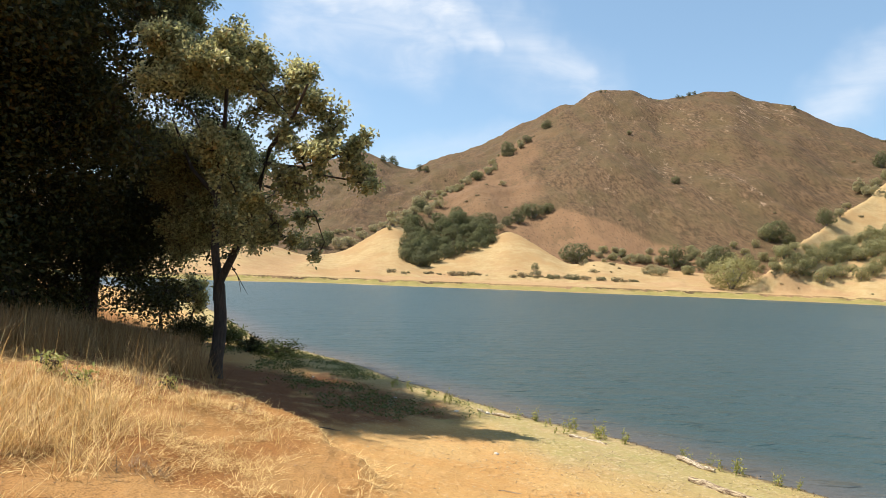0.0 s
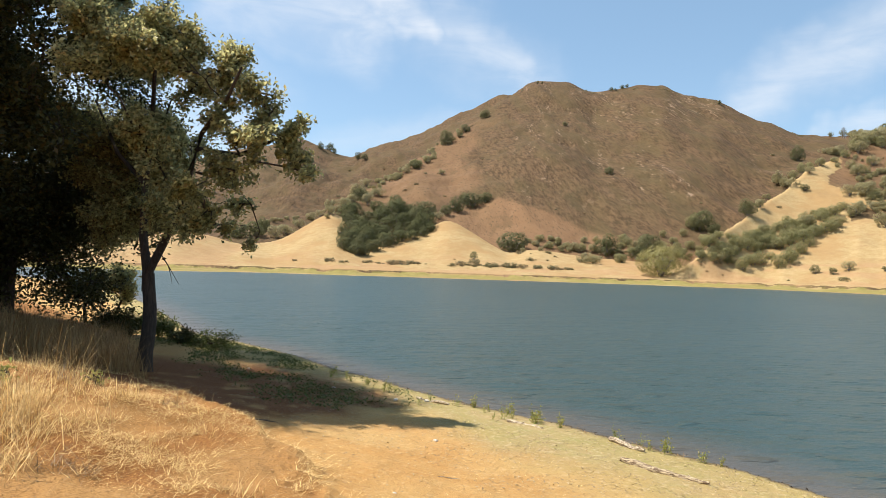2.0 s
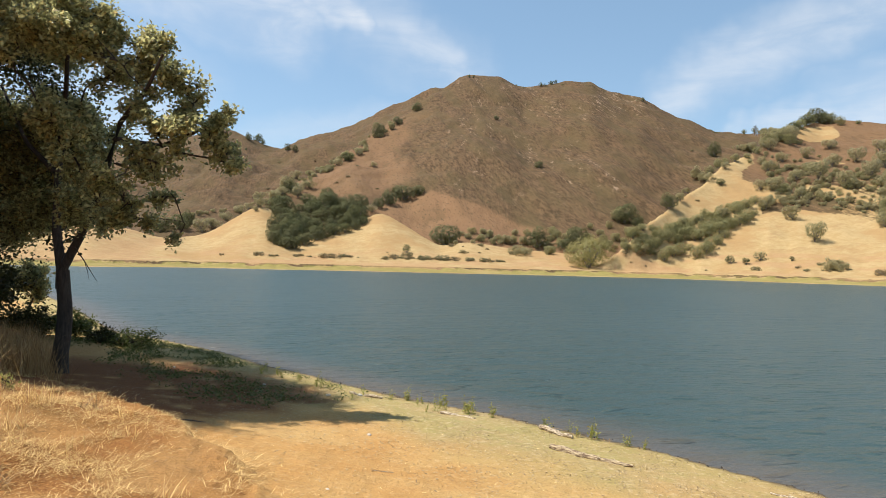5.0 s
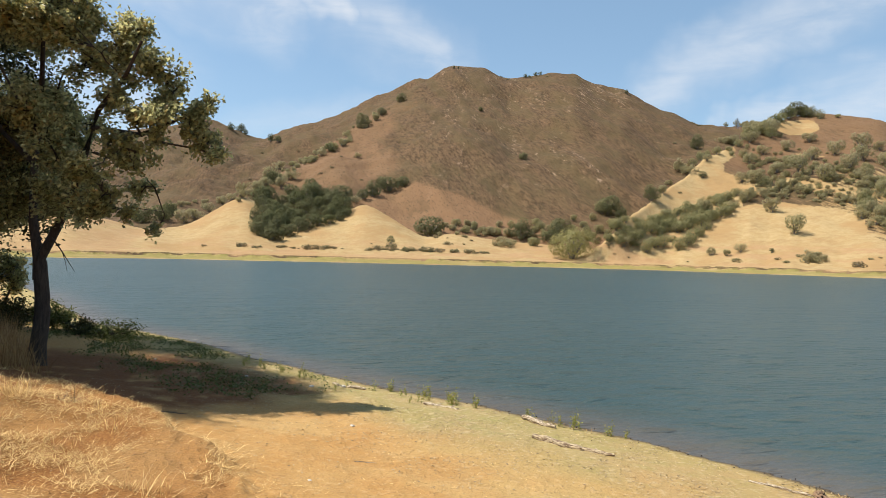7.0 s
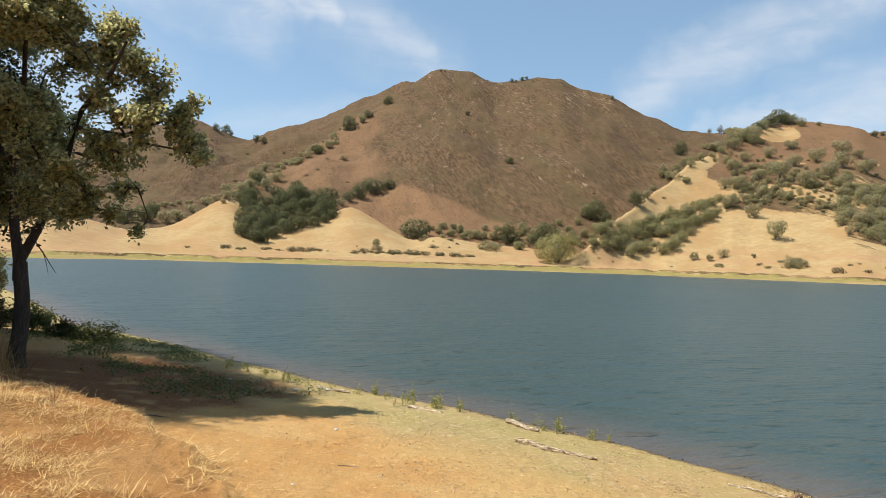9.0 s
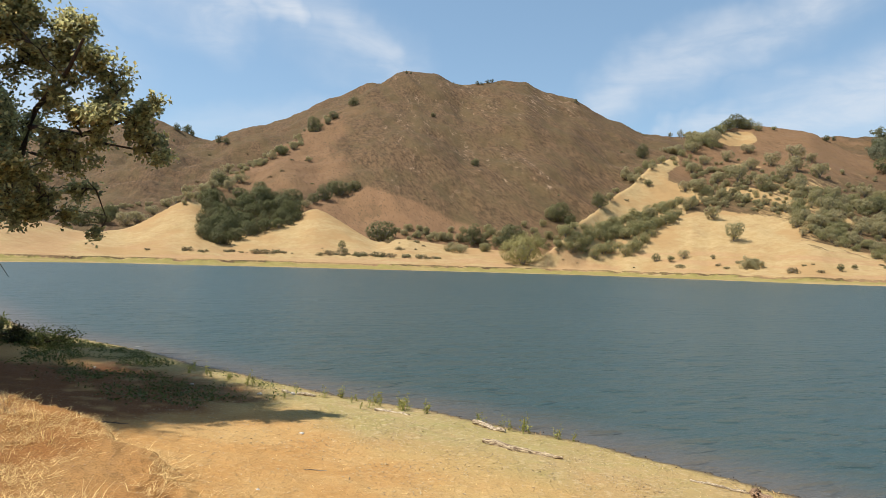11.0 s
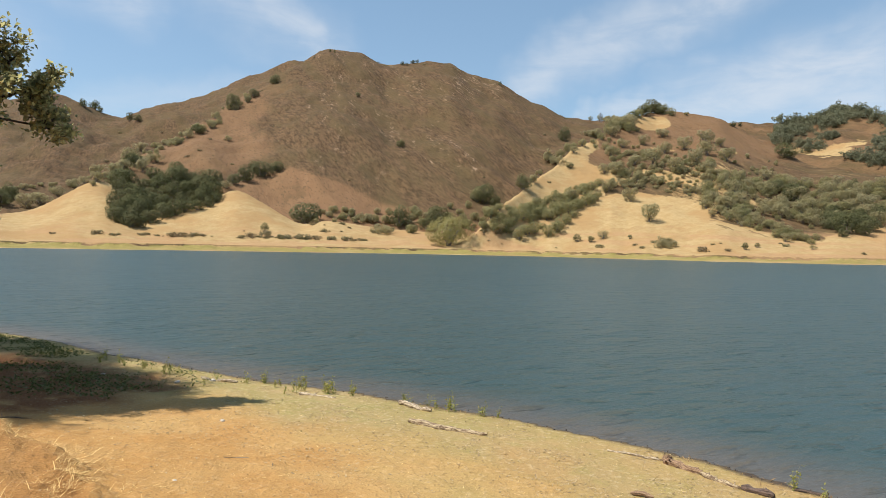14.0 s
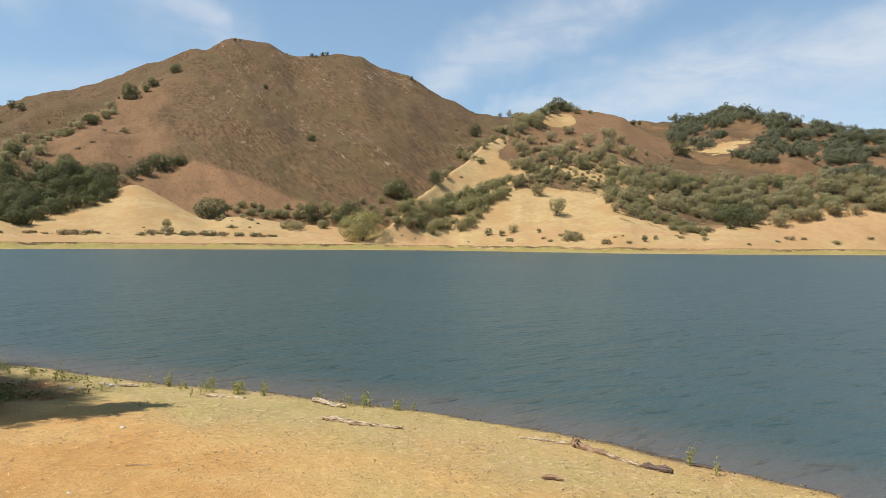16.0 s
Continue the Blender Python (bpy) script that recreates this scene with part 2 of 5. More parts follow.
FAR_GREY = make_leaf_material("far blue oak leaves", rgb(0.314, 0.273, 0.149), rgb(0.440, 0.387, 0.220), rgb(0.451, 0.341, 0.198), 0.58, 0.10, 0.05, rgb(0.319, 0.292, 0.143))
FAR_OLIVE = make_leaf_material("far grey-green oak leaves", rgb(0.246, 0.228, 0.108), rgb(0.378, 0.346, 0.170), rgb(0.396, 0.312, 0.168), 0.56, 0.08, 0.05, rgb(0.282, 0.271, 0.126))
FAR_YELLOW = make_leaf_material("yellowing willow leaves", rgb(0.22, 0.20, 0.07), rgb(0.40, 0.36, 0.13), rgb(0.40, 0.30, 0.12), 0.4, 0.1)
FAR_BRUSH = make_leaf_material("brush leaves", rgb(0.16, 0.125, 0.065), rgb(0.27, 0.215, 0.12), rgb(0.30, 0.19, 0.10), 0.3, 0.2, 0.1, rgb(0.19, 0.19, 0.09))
BARK = make_bark_material("oak bark", rgb(0.024, 0.016, 0.011), rgb(0.085, 0.060, 0.042))
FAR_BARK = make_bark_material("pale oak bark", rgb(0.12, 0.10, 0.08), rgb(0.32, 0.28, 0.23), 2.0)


# ---- the lie of the land ----
def hash01(ix, iy, seed):
    h = (ix.astype(np.int64) * 374761393 + iy.astype(np.int64) * 668265263 + seed * 2147483647) & 0xFFFFFFFF
    h = ((h ^ (h >> 13)) * 1274126177) & 0xFFFFFFFF
    return ((h ^ (h >> 16)) & 0xFFFF) / 65535.0


def value_noise(x, y, seed=0):
    fx, fy = np.floor(x), np.floor(y)
    u, v = x - fx, y - fy
    u, v = u * u * (3 - 2 * u), v * v * (3 - 2 * v)
    a, b, c, d = (hash01(fx + i, fy + j, seed) for i, j in ((0, 0), (1, 0), (0, 1), (1, 1)))
    return (a * (1 - u) + b * u) * (1 - v) + (c * (1 - u) + d * u) * v


def fbm(x, y, seed=0, octaves=4):
    total, amp = 0.0, 0.5
    for i in range(octaves):
        total = total + amp * (value_noise(x * 2 ** i, y * 2 ** i, seed + i) - 0.5)
        amp *= 0.5
    return total


def smooth(a, b, x):
    t = np.clip((x - a) / (b - a), 0, 1)
    return t * t * (3 - 2 * t)


AZ_FINE = np.linspace(-180, 180, 1441)


def profile(pairs, blur=3):
    """A smooth line through (bearing, value) pairs, all round the compass."""
    a, v = zip(*pairs)
    line = np.interp(AZ_FINE, a, v)
    k = np.hanning(2 * blur + 3)[1:-1]
    return np.convolve(np.pad(line, blur, "edge"), k / k.sum(), "valid")


# bearing, distance and height angle of each crest, as seen over the lake
EYE_Z = 2.8
FAR_SHORE = profile([(-180, 260), (-90, 230), (-40, 190), (-25, 168), (-17.3, 165), (-10, 180), (-4, 175), (3, 178), (11, 178), (18, 184), (25, 188), (31, 192), (37.7, 185), (47.5, 178), (56, 190), (66, 230), (75, 265), (90, 300), (180, 260)], 8)
GOLD_R = profile([(-180, 300), (-40, 250), (-12, 240), (-4.3, 262), (1, 250), (6, 262), (12, 236), (30, 238), (60, 300), (180, 300)], 6)
GOLD_EL = profile([(-180, 2), (-40, 3.2), (-22, 3.0), (-17, 2.6), (-12.5, 1.5), (-9.3, 1.8), (-7.6, 2.8), (-5.8, 4.0), (-4.4, 4.75), (-3.2, 3.9), (-1.2, 2.9), (1, 2.9), (4, 3.6), (5.9, 4.5), (8, 3.4), (9.9, 2.4), (11.4, 1.5), (13.3, 2.0), (17, 1.5), (22, 1.2), (26, 0.9), (30, 0.5), (60, 0.2), (180, 2)], 5)
SPUR_R = profile([(-180, 300), (-9, 300), (-4, 310), (1, 385), (5, 440), (9, 500), (13.7, 560), (21, 560), (30, 540), (40, 520), (180, 520)], 4)
SPUR_EL = profile([(-180, 0), (-12, 0), (-9, 1.5), (-6, 3.4), (-3.9, 5.2), (-1.9, 6.3), (0.9, 7.9), (3.2, 9.9), (5.2, 11.2), (8.9, 13.6), (10.6, 15.0), (12.8, 16.3), (13.8, 16.6), (15.1, 16.5), (17, 16.2), (18.5, 15.6), (19.7, 15.65), (21.1, 15.9), (24.4, 15.75), (25.9, 15.0), (27.4, 14.5), (28.7, 14.2), (31.7, 12.7), (34, 11.8), (36.5, 11.3), (40, 10.5), (46, 8), (52, 4), (60, 0), (180, 0)], 1)
BACK_R = profile([(-180, 900), (-30, 820), (0, 800), (40, 780), (60, 700), (180, 900)], 20)
BACK_EL = profile([(-180, 5), (-60, 6), (-30, 6.5), (-20, 7.2), (-16.6, 8.1), (-14.7, 9.0), (-11.4, 9.8), (-8.8, 10.5), (-7.3, 10.5), (-6.2, 10.3), (-4.4, 9.9), (-3, 9.9), (0, 10.7), (2.3, 11.5), (4.3, 12.5), (6.3, 13.4), (8.4, 14.5), (10.6, 15.5), (13, 15.0), (20, 12), (36.5, 10.9), (45, 10.4), (47.8, 10.4), (50.6, 10.1), (52, 9.9), (54, 10.0), (56.3, 10.6), (59, 10.0), (60.4, 9.5), (63.4, 8.5), (66.5, 8.0), (75, 7.5), (100, 6), (180, 5)], 1)
RIGHT_R = profile([(-180, 260), (27, 205), (29, 215), (31, 235), (35, 290), (39.5, 350), (42, 400), (47, 400), (50.6, 385), (54, 355), (56, 335), (60, 315), (66.6, 300), (80, 330), (180, 300)], 4)
RIGHT_EL = profile([(-180, 0), (25, 0), (27.5, 1.5), (29.3, 3.8), (30.8, 4.9), (32.5, 6.2), (35, 8.3), (37.6, 9.8), (39.6, 10.7), (41.5, 11.5), (43, 11.6), (45, 11.2), (47.3, 10.7), (50.6, 8.5), (53.8, 6.8), (56.3, 6.1), (60.4, 5.4), (66.6, 4.2), (80, 4), (120, 1), (180, 0)], 1)

BANK_X = (9.0, 8.4, 8.0, 7.8, 7.35, 6.64, 5.49, 3.6, 2.3, 0.5, -1.1, -2.4, -4.1, -6.4, -8.5, -12.8, -22.6, -50.0, -140.0, -400.0)
BANK_Y = (-400.0, -60.0, -8.0, 1.0, 3.7, 6.0, 8.46, 11.0, 12.4, 14.7, 17.2, 19.4, 21.6, 24.2, 28.4, 38.0, 56.8, 92.0, 120.0, 130.0)


def side_distance(x, y, xs, ys):
    """Distance from an open line, positive on its left as one goes along it."""
    best, sign, across = np.full(np.shape(x), 1e9), np.ones(np.shape(x)), np.zeros(np.shape(x))
    for x0, y0, x1, y1 in zip(xs, ys, xs[1:], ys[1:]):
        dx, dy = x1 - x0, y1 - y0
        t = np.clip(((x - x0) * dx + (y - y0) * dy) / (dx * dx + dy * dy), 0, 1)
        d = np.hypot(x - x0 - t * dx, y - y0 - t * dy)
        side = np.where(dx * (y - y0) - dy * (x - x0) > 0, 1.0, -1.0)
        reach = np.abs(dx * (y - y0) - dy * (x - x0)) / math.hypot(dx, dy)
        closer = (d < best - 1e-6) | ((d < best + 1e-6) & (reach > across))
        best, sign, across = np.where(closer, d, best), np.where(closer, side, sign), np.where(closer, reach, across)
    return best * sign


def bank_distance(x, y):
    return side_distance(x, y, BANK_X, BANK_Y) + 0.35 * fbm(x * 0.6, y * 0.6, 5, 3) * smooth(3, 12, np.hypot(x, y) + 3)


# edge of the grassy terrace above the trodden path, walked so that the grass is on its left
LEDGE_X = (0.9, 0.5, 0.05, -0.28, -0.42, -0.62, -0.9, -1.25, -1.9, -2.6, -3.14, -3.7, -4.4, -4.95, -6.2, -9.5, -24.0)
LEDGE_Y = (0.5, 2.5, 4.2, 5.4, 5.8, 6.4, 7.0, 7.55, 8.2, 8.85, 9.43, 10.4, 11.8, 13.4, 16.5, 22.0, 40.0)


def ledge_distance(x, y):
    return side_distance(x, y, LEDGE_X, LEDGE_Y) + 0.34 * fbm(x * 1.7, y * 1.7, 9, 3) + 0.16 * fbm(x * 7.0, y * 7.0, 10, 2)


def bank_height(x, y):
    d = bank_distance(x, y)
    z = np.interp(d, (-60, -8, -1.0, 0.0, 0.05, 1.0, 4.0, 5.5, 8.0, 12.0, 20.0, 60.0, 300.0), (-6, -2.2, -0.30, -0.03, 0.075, 0.15, 0.42, 0.65, 1.12, 1.5, 2.1, 6.0, 60.0))
    e = ledge_distance(x, y)
    rise = 0.05 + 0.24 * smooth(5.5, 8.5, np.hypot(x, y))
    z = z + rise * smooth(-0.14, 0.14 + 0.05 * smooth(8.0, 6.0, np.hypot(x, y)), e) + 0.10 * smooth(0.3, 3.0, e)
    z = z + 0.16 * fbm(x * 1.1, y * 1.1, 25, 3) * smooth(0.3, 1.2, e)
    z = z + 0.11 * fbm(x * 8.0, y * 8.0, 27, 3) * smooth(-0.45, 0.0, e) * smooth(0.9, 0.2, e)
    return z + (0.05 * fbm(x * 1.3, y * 1.3, 21, 4) + 0.035 * fbm(x * 6, y * 6, 23, 3)) * smooth(0.1, 1.5, d)


def lands(x, y):
    """Height of the ground and the layer that it belongs to: 0 bank, 1 shore and gold foothill, 2 front spur, 3 back range, 4 the hill to the east."""
    r, az = np.hypot(x, y), np.degrees(np.arctan2(x, y))
    at = lambda line: np.interp(az, AZ_FINE, line)
    lie = fbm(x * 0.02, y * 0.02, 31, 5)
    fold = np.abs(fbm(x * 0.022 + 0.5 * lie, y * 0.007, 41, 5))
    shore = at(FAR_SHORE) + 3.0 * fbm(az * 0.8, r * 0 + 1.0, 51, 3)
    past = r - shore
    flat = np.interp(past, (-60, -6, 0, 7, 7.6, 16, 40, 400), (-6, -0.6, 0.0, 0.85, 1.5, 2.3, 3.6, 6))
    flat = flat + 0.5 * lie * smooth(8, 30, past)
    heights = [bank_height(x, y), flat]
    for radius, el, foot, base, power, rough in ((GOLD_R, GOLD_EL, 13.0, 1.8, 1.25, 4.0), (SPUR_R, SPUR_EL, 55.0, 2.0, 1.08, 15.0), (BACK_R, BACK_EL, 110.0, 2.0, 1.1, 24.0), (RIGHT_R, RIGHT_EL, 12.0, 1.8, 1.15, 8.0)):
        rc = at(radius)
        crest = EYE_Z + rc * np.tan(np.radians(at(el)))
        u = (past - foot) / np.maximum(rc - shore - foot, 5.0)
        front = base + (crest - base) * np.clip(u, 0, 1) ** power
        z = np.where(u < 1, np.where(u > 0, front, -8.0), crest - 0.45 * (r - rc))
        bulge = np.clip(u, 0, 1) * np.clip(1.25 - u, 0, 1) * 2
        z = z + 0.06 * rough * fbm(x * 0.09, y * 0.09, 33, 3) * 4 * bulge
        z = z + rough * (1.2 * lie - 1.6 * fold + 0.25) * bulge * (crest > 6)
        heights.append(z)
    stack = np.stack(heights)
    layer = np.argmax(stack, axis=0)
    return stack.max(axis=0), np.array([0, 1, 1, 2, 3, 4])[layer]


def ground_z(x, y):
    return float(lands(np.array([float(x)]), np.array([float(y)]))[0][0])


def hillside(az, el, first=150.0):
    """The point of the far slopes that lies on a line of sight from the standpoint."""
    r = np.geomspace(first, 1100, 1400)
    x, y = bearing(az, 1.0)
    z = lands(r * x, r * y)[0]
    hit = np.nonzero(z >= EYE_Z + r * math.tan(radians(el)))[0]
    if not len(hit):
        return None
    k = hit[0]
    return r[k] * x, r[k] * y, float(z[k])


def mesh_from_arrays(name, verts, faces, smooth_shaded=False):
    """A mesh from an array of corners and an array of faces with equally many corners."""
    me = bpy.data.meshes.new(name)
    verts, faces = np.asarray(verts, np.float32), np.asarray(faces, np.int32)
    n = faces.shape[1]
    me.vertices.add(len(verts))
    me.vertices.foreach_set("co", verts.ravel())
    me.loops.add(faces.size)
    me.loops.foreach_set("vertex_index", faces.ravel())
    me.polygons.add(len(faces))
    me.polygons.foreach_set("loop_start", np.arange(len(faces), dtype=np.int32) * n)
    me.polygons.foreach_set("use_smooth", np.full(len(faces), smooth_shaded))
    me.update()
    me.validate()
    return me


def put_attribute(me, name, values):
    me.attributes.new(name, "FLOAT", "POINT").data.foreach_set("value", np.asarray(values, np.float32))


def grid_faces(rows, cols):
    i, j = np.meshgrid(np.arange(rows - 1), np.arange(cols - 1), indexing="ij")
    a = (i * cols + j).ravel()
    return np.stack([a, a + 1, a + cols + 1, a + cols], axis=1)


def build_ground():
    az = np.concatenate([np.arange(-180, -48, 4.0), np.arange(-48, 78, 0.22), np.arange(78, 180.1, 4.0)])
    az[-1] = 180.0
    r = np.concatenate([[0.0], np.geomspace(0.8, 30, 250), np.geomspace(30.8, 160, 40), np.geomspace(161, 300, 110), np.geomspace(302, 1000, 150), np.geomspace(1020, 4500, 14)])
    A, D = np.meshgrid(np.radians(az), r, indexing="ij")
    x, y = (D * np.sin(A)).ravel(), (D * np.cos(A)).ravel()
    z, layer = lands(x, y)
    deg, d, e, rr = np.degrees(A).ravel(), bank_distance(x, y), ledge_distance(x, y), D.ravel()
    el = np.degrees(np.arctan2(z - EYE_Z, rr + 1e-6))
    me = mesh_from_arrays("ground", np.stack([x, y, z], 1), grid_faces(len(az), len(r)), True)
    patch = fbm(x * 0.04, z * 0.07, 61, 4)
    small = fbm(x * 1.1, y * 1.1, 63, 4)
    past = rr - np.interp(deg, AZ_FINE, FAR_SHORE)
    east = (layer == 4)
    apron_top = np.interp(deg, (28, 37.4, 38.2, 41.6, 44.5, 46.2, 46.8, 50.7, 53.8, 56.0, 59.0, 63.0, 67.0), (9.0, 8.0, 5.2, 5.6, 4.95, 4.2, 2.3, 1.35, 0.3, 1.2, 2.3, 2.9, 2.5))
    ridge_gold = smooth(0.5, -0.5, deg - 37.5 - 0.35 * (el - 7.2) + 5 * patch) * smooth(10.1, 9.6, el + 2 * patch)
    slope_gold = np.maximum(smooth(0.3, -0.3, el - apron_top + 3.5 * patch), 0.85 * smooth(0.13, 0.18, fbm(x * 0.05, z * 0.09, 64, 4)) * smooth(9.5, 8.0, el))
    top_gold = smooth(1.0, 0.6, np.hypot((deg - 42.1) / 1.5, (el - 10.65) / 0.62) + 1.5 * patch)
    far_gold = (layer == 3) * smooth(1.0, 0.5, np.hypot((deg - 55.4) / 2.1, (el - 8.0) / 0.48) + 3 * patch)
    gold = np.clip((layer == 1) * 1.0 + east * np.maximum(np.maximum(np.maximum(ridge_gold, slope_gold), top_gold), (0.27 + 0.22 * smooth(42.5, 44.5, deg) * smooth(49.5, 47.5, deg)) * smooth(8.6, 6.6, el)) + far_gold + smooth(40, 25, past), 0, 1)
    # thin dark brown line at the far bluff: its edge shadow put into the colour
    gold = gold * (1 - 0.85 * smooth(6.7, 7.1, past) * smooth(9.0, 8.0, past))
    green = (past > -2) * (past < 7.2) * smooth(0.0, 1.2, past) * smooth(-0.30, 0.1, fbm(deg * 0.25, past * 0.1, 71, 3) + 0.10)
    streak = fbm((deg + el) * 2.6, (deg - el) * 0.9, 81, 5) + 0.25 * smooth(3.2, 0.5, np.hypot((deg - 25.5) / 1.6, el - 14.0)) + 0.2 * smooth(1.4, 0.3, np.hypot(deg - 28.3, el - 10.9))
    rocky = smooth(0.0, 0.16, streak) * smooth(-0.04, 0.10, fbm(deg * 0.35, el * 0.35, 83, 3)) * smooth(4.5, 7.5, el) * smooth(9, 13, deg) * smooth(36, 31, deg) * (layer == 2)
    apron = np.interp(deg, (2, 5, 9, 10.4, 13.6, 18.3, 23.3, 30), (3.6, 4.7, 6.2, 6.9, 5.6, 3.7, 2.4, 1.0))
    fan = smooth(0.35, -0.15, el - apron + 2.2 * fbm(x * 0.03, z * 0.05, 91, 3))
    flank = smooth(8.6, 7.2, deg - 0.62 * (el - 9) + 6 * fbm(x * 0.02, z * 0.04, 92, 3)) * smooth(5.0, 6.0, el) * smooth(14.0, 12.0, el)
    rust = (layer == 2) * np.maximum(fan, 0.8 * flank) + east * 0.8 * smooth(6.5, 8.5, el) + (layer == 3) * 0.7 * smooth(46, 50, deg) * smooth(-0.1, 0.05, patch)
    put_attribute(me, "hill", (layer > 0) * (rr > 60))
    put_attribute(me, "gold", gold)
    put_attribute(me, "green", green * 0.85)
    put_attribute(me, "bare", rocky * (gold < 0.5) * 0.75)
    put_attribute(me, "rust", rust * 0.78)
    # this mask stands in for the oak's shade, broken up by noise
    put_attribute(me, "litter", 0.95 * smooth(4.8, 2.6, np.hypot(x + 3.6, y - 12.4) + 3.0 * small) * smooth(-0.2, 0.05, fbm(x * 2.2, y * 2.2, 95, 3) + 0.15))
    terrace = smooth(0.02, 0.12, fbm(deg * 0.35, past * 0.28, 87, 3)) * smooth(6, 9, past) * smooth(42, 24, past)
    tan = np.maximum(terrace * 0.7, (layer <= 1) * (rr > 60) * smooth(0.06, 0.14, fbm(x * 0.03, z * 0.09 + 3, 89, 4)) * 0.55)
    tan = np.maximum(tan, east * smooth(56, 60, deg) * smooth(3.4, 2.2, el) * smooth(-0.12, 0.02, fbm(x * 0.02, z * 0.1, 93, 3)) * 0.7)
    strata = smooth(0.04, 0.14, fbm(deg * 0.12 + 0.1 * past, z * 1.1, 97, 3)) * smooth(7, 10, past) * smooth(60, 30, past) * smooth(12, 22, deg) * (el < 1.6)
    tan = np.maximum(tan, 0.85 * strata)
    put_attribute(me, "tan", tan)
    bald = fbm(x * 0.9, y * 0.9, 65, 3)
    put_attribute(me, "straw", smooth(0.0, 0.3, e + 0.3 * small) * (0.6 + 0.4 * smooth(-0.10, 0.06, bald)))
    put_attribute(me, "shore", smooth(3.3 + 1.5 * smooth(0.0, 2.5, x), 1.2, d + 3.0 * small) * smooth(1.0, -0.3, e) * (0.6 + 0.4 * smooth(7.5, 3.0, x)))
    put_attribute(me, "wet", smooth(0.30, 0.12, d + 0.3 * small) * (rr < 150))
    me.materials.append(EARTH)
    return tagged(new("ground", me), "bare orange lake bank, golden foothills and brown mountain", "ground", kind="structure")


def build_water():
    az = np.radians(np.arange(-180, 180.1, 1.0))
    r = np.concatenate([np.geomspace(1.5, 40, 90), np.geomspace(42, 420, 30)])
    A, D = np.meshgrid(az, r, indexing="ij")
    x, y = (D * np.sin(A)).ravel(), (D * np.cos(A)).ravel()
    me = mesh_from_arrays("water", np.stack([x, y, x * 0], 1), grid_faces(len(az), len(r)), True)
    put_attribute(me, "shallow", 0.85 * smooth(-2.2, 0.0, bank_distance(x, y)))
    me.materials.append(WATER)
    return tagged(new("water", me), "rippled blue-green lake water under a clear sky", "water", kind="structure")


build_ground()
build_water()


# ---- trees ----
def part(name, me, mat, parent, label=""):
    ob = new(name, me)
    me.materials.append(mat)
    ob.parent = parent
    return tagged(ob, label)


def tube_arrays(points, radii, sides=7):
    """Corners and faces of a tapering tube along a line of points."""
    pts = [Vector(p) for p in points]
    verts, faces = [], []
    for i, p in enumerate(pts):
        t = (pts[min(i + 1, len(pts) - 1)] - pts[max(i - 1, 0)]).normalized()
        a = t.orthogonal().normalized()
        if i and abs(a.dot(last)) < 0.95:
            a = (last - t * last.dot(t)).normalized()
        last = a
        b = t.cross(a)
        for k in range(sides):
            w = 2 * math.pi * k / sides
            verts.append(p + (a * math.cos(w) + b * math.sin(w)) * radii[i])
    for i in range(len(pts) - 1):
        for k in range(sides):
            k2 = (k + 1) % sides
            faces.append((i * sides + k, i * sides + k2, (i + 1) * sides + k2, (i + 1) * sides + k))
    return verts, faces


def join_tubes(name, tubes, sides=7):
    verts, faces = [], []
    for points, radii in tubes:
        v, f = tube_arrays(points, radii, sides)
        n = len(verts)
        verts += [tuple(q) for q in v]
        faces += [tuple(i + n for i in q) for q in f]
    return mesh_from_arrays(name, verts, faces, True)


def bent(rng, a, b, wobble, steps=6, sag=0.0):
    """A crooked way from a to b."""
    a, b = Vector(a), Vector(b)
    off = [Vector((0, 0, 0))]
    for _ in range(steps - 1):
        off.append(off[-1] + Vector((rng.gauss(0, wobble), rng.gauss(0, wobble), rng.gauss(0, wobble * 0.7))))
    off.append(Vector((0, 0, 0)))
    out = []
    for i in range(steps + 1):
        t = i / steps
        out.append(a.lerp(b, t) + off[i] * math.sin(math.pi * t) + Vector((0, 0, sag * math.sin(math.pi * t))))
    return out


def leaf_mesh(name, centres, rng, length, width, facing=(0.0, 0.0, 0.0)):
    """Many small leaves, each a folded kite of four corners. facing: the way, one for all or one for each, to which their upper sides tend."""
    c = np.asarray(centres, np.float64)
    n = len(c)
    up_ = rng.normal(size=(n, 3)) * 0.6 + np.asarray(facing)
    up_ /= np.linalg.norm(up_, axis=1)[:, None] + 1e-9
    u = np.cross(up_, rng.normal(size=(n, 3)))
    u /= np.linalg.norm(u, axis=1)[:, None] + 1e-9
    w = np.cross(up_, u)
    s = (0.65 + 0.7 * rng.random(n))[:, None]
    q = np.stack([c, c + s * (u * length * 0.45 + w * width * 0.5 + up_ * width * 0.15), c + s * u * length, c + s * (u * length * 0.55 - w * width * 0.5 + up_ * width * 0.15)], axis=1)
    return mesh_from_arrays(name, q.reshape(-1, 3), np.arange(4 * n).reshape(n, 4))


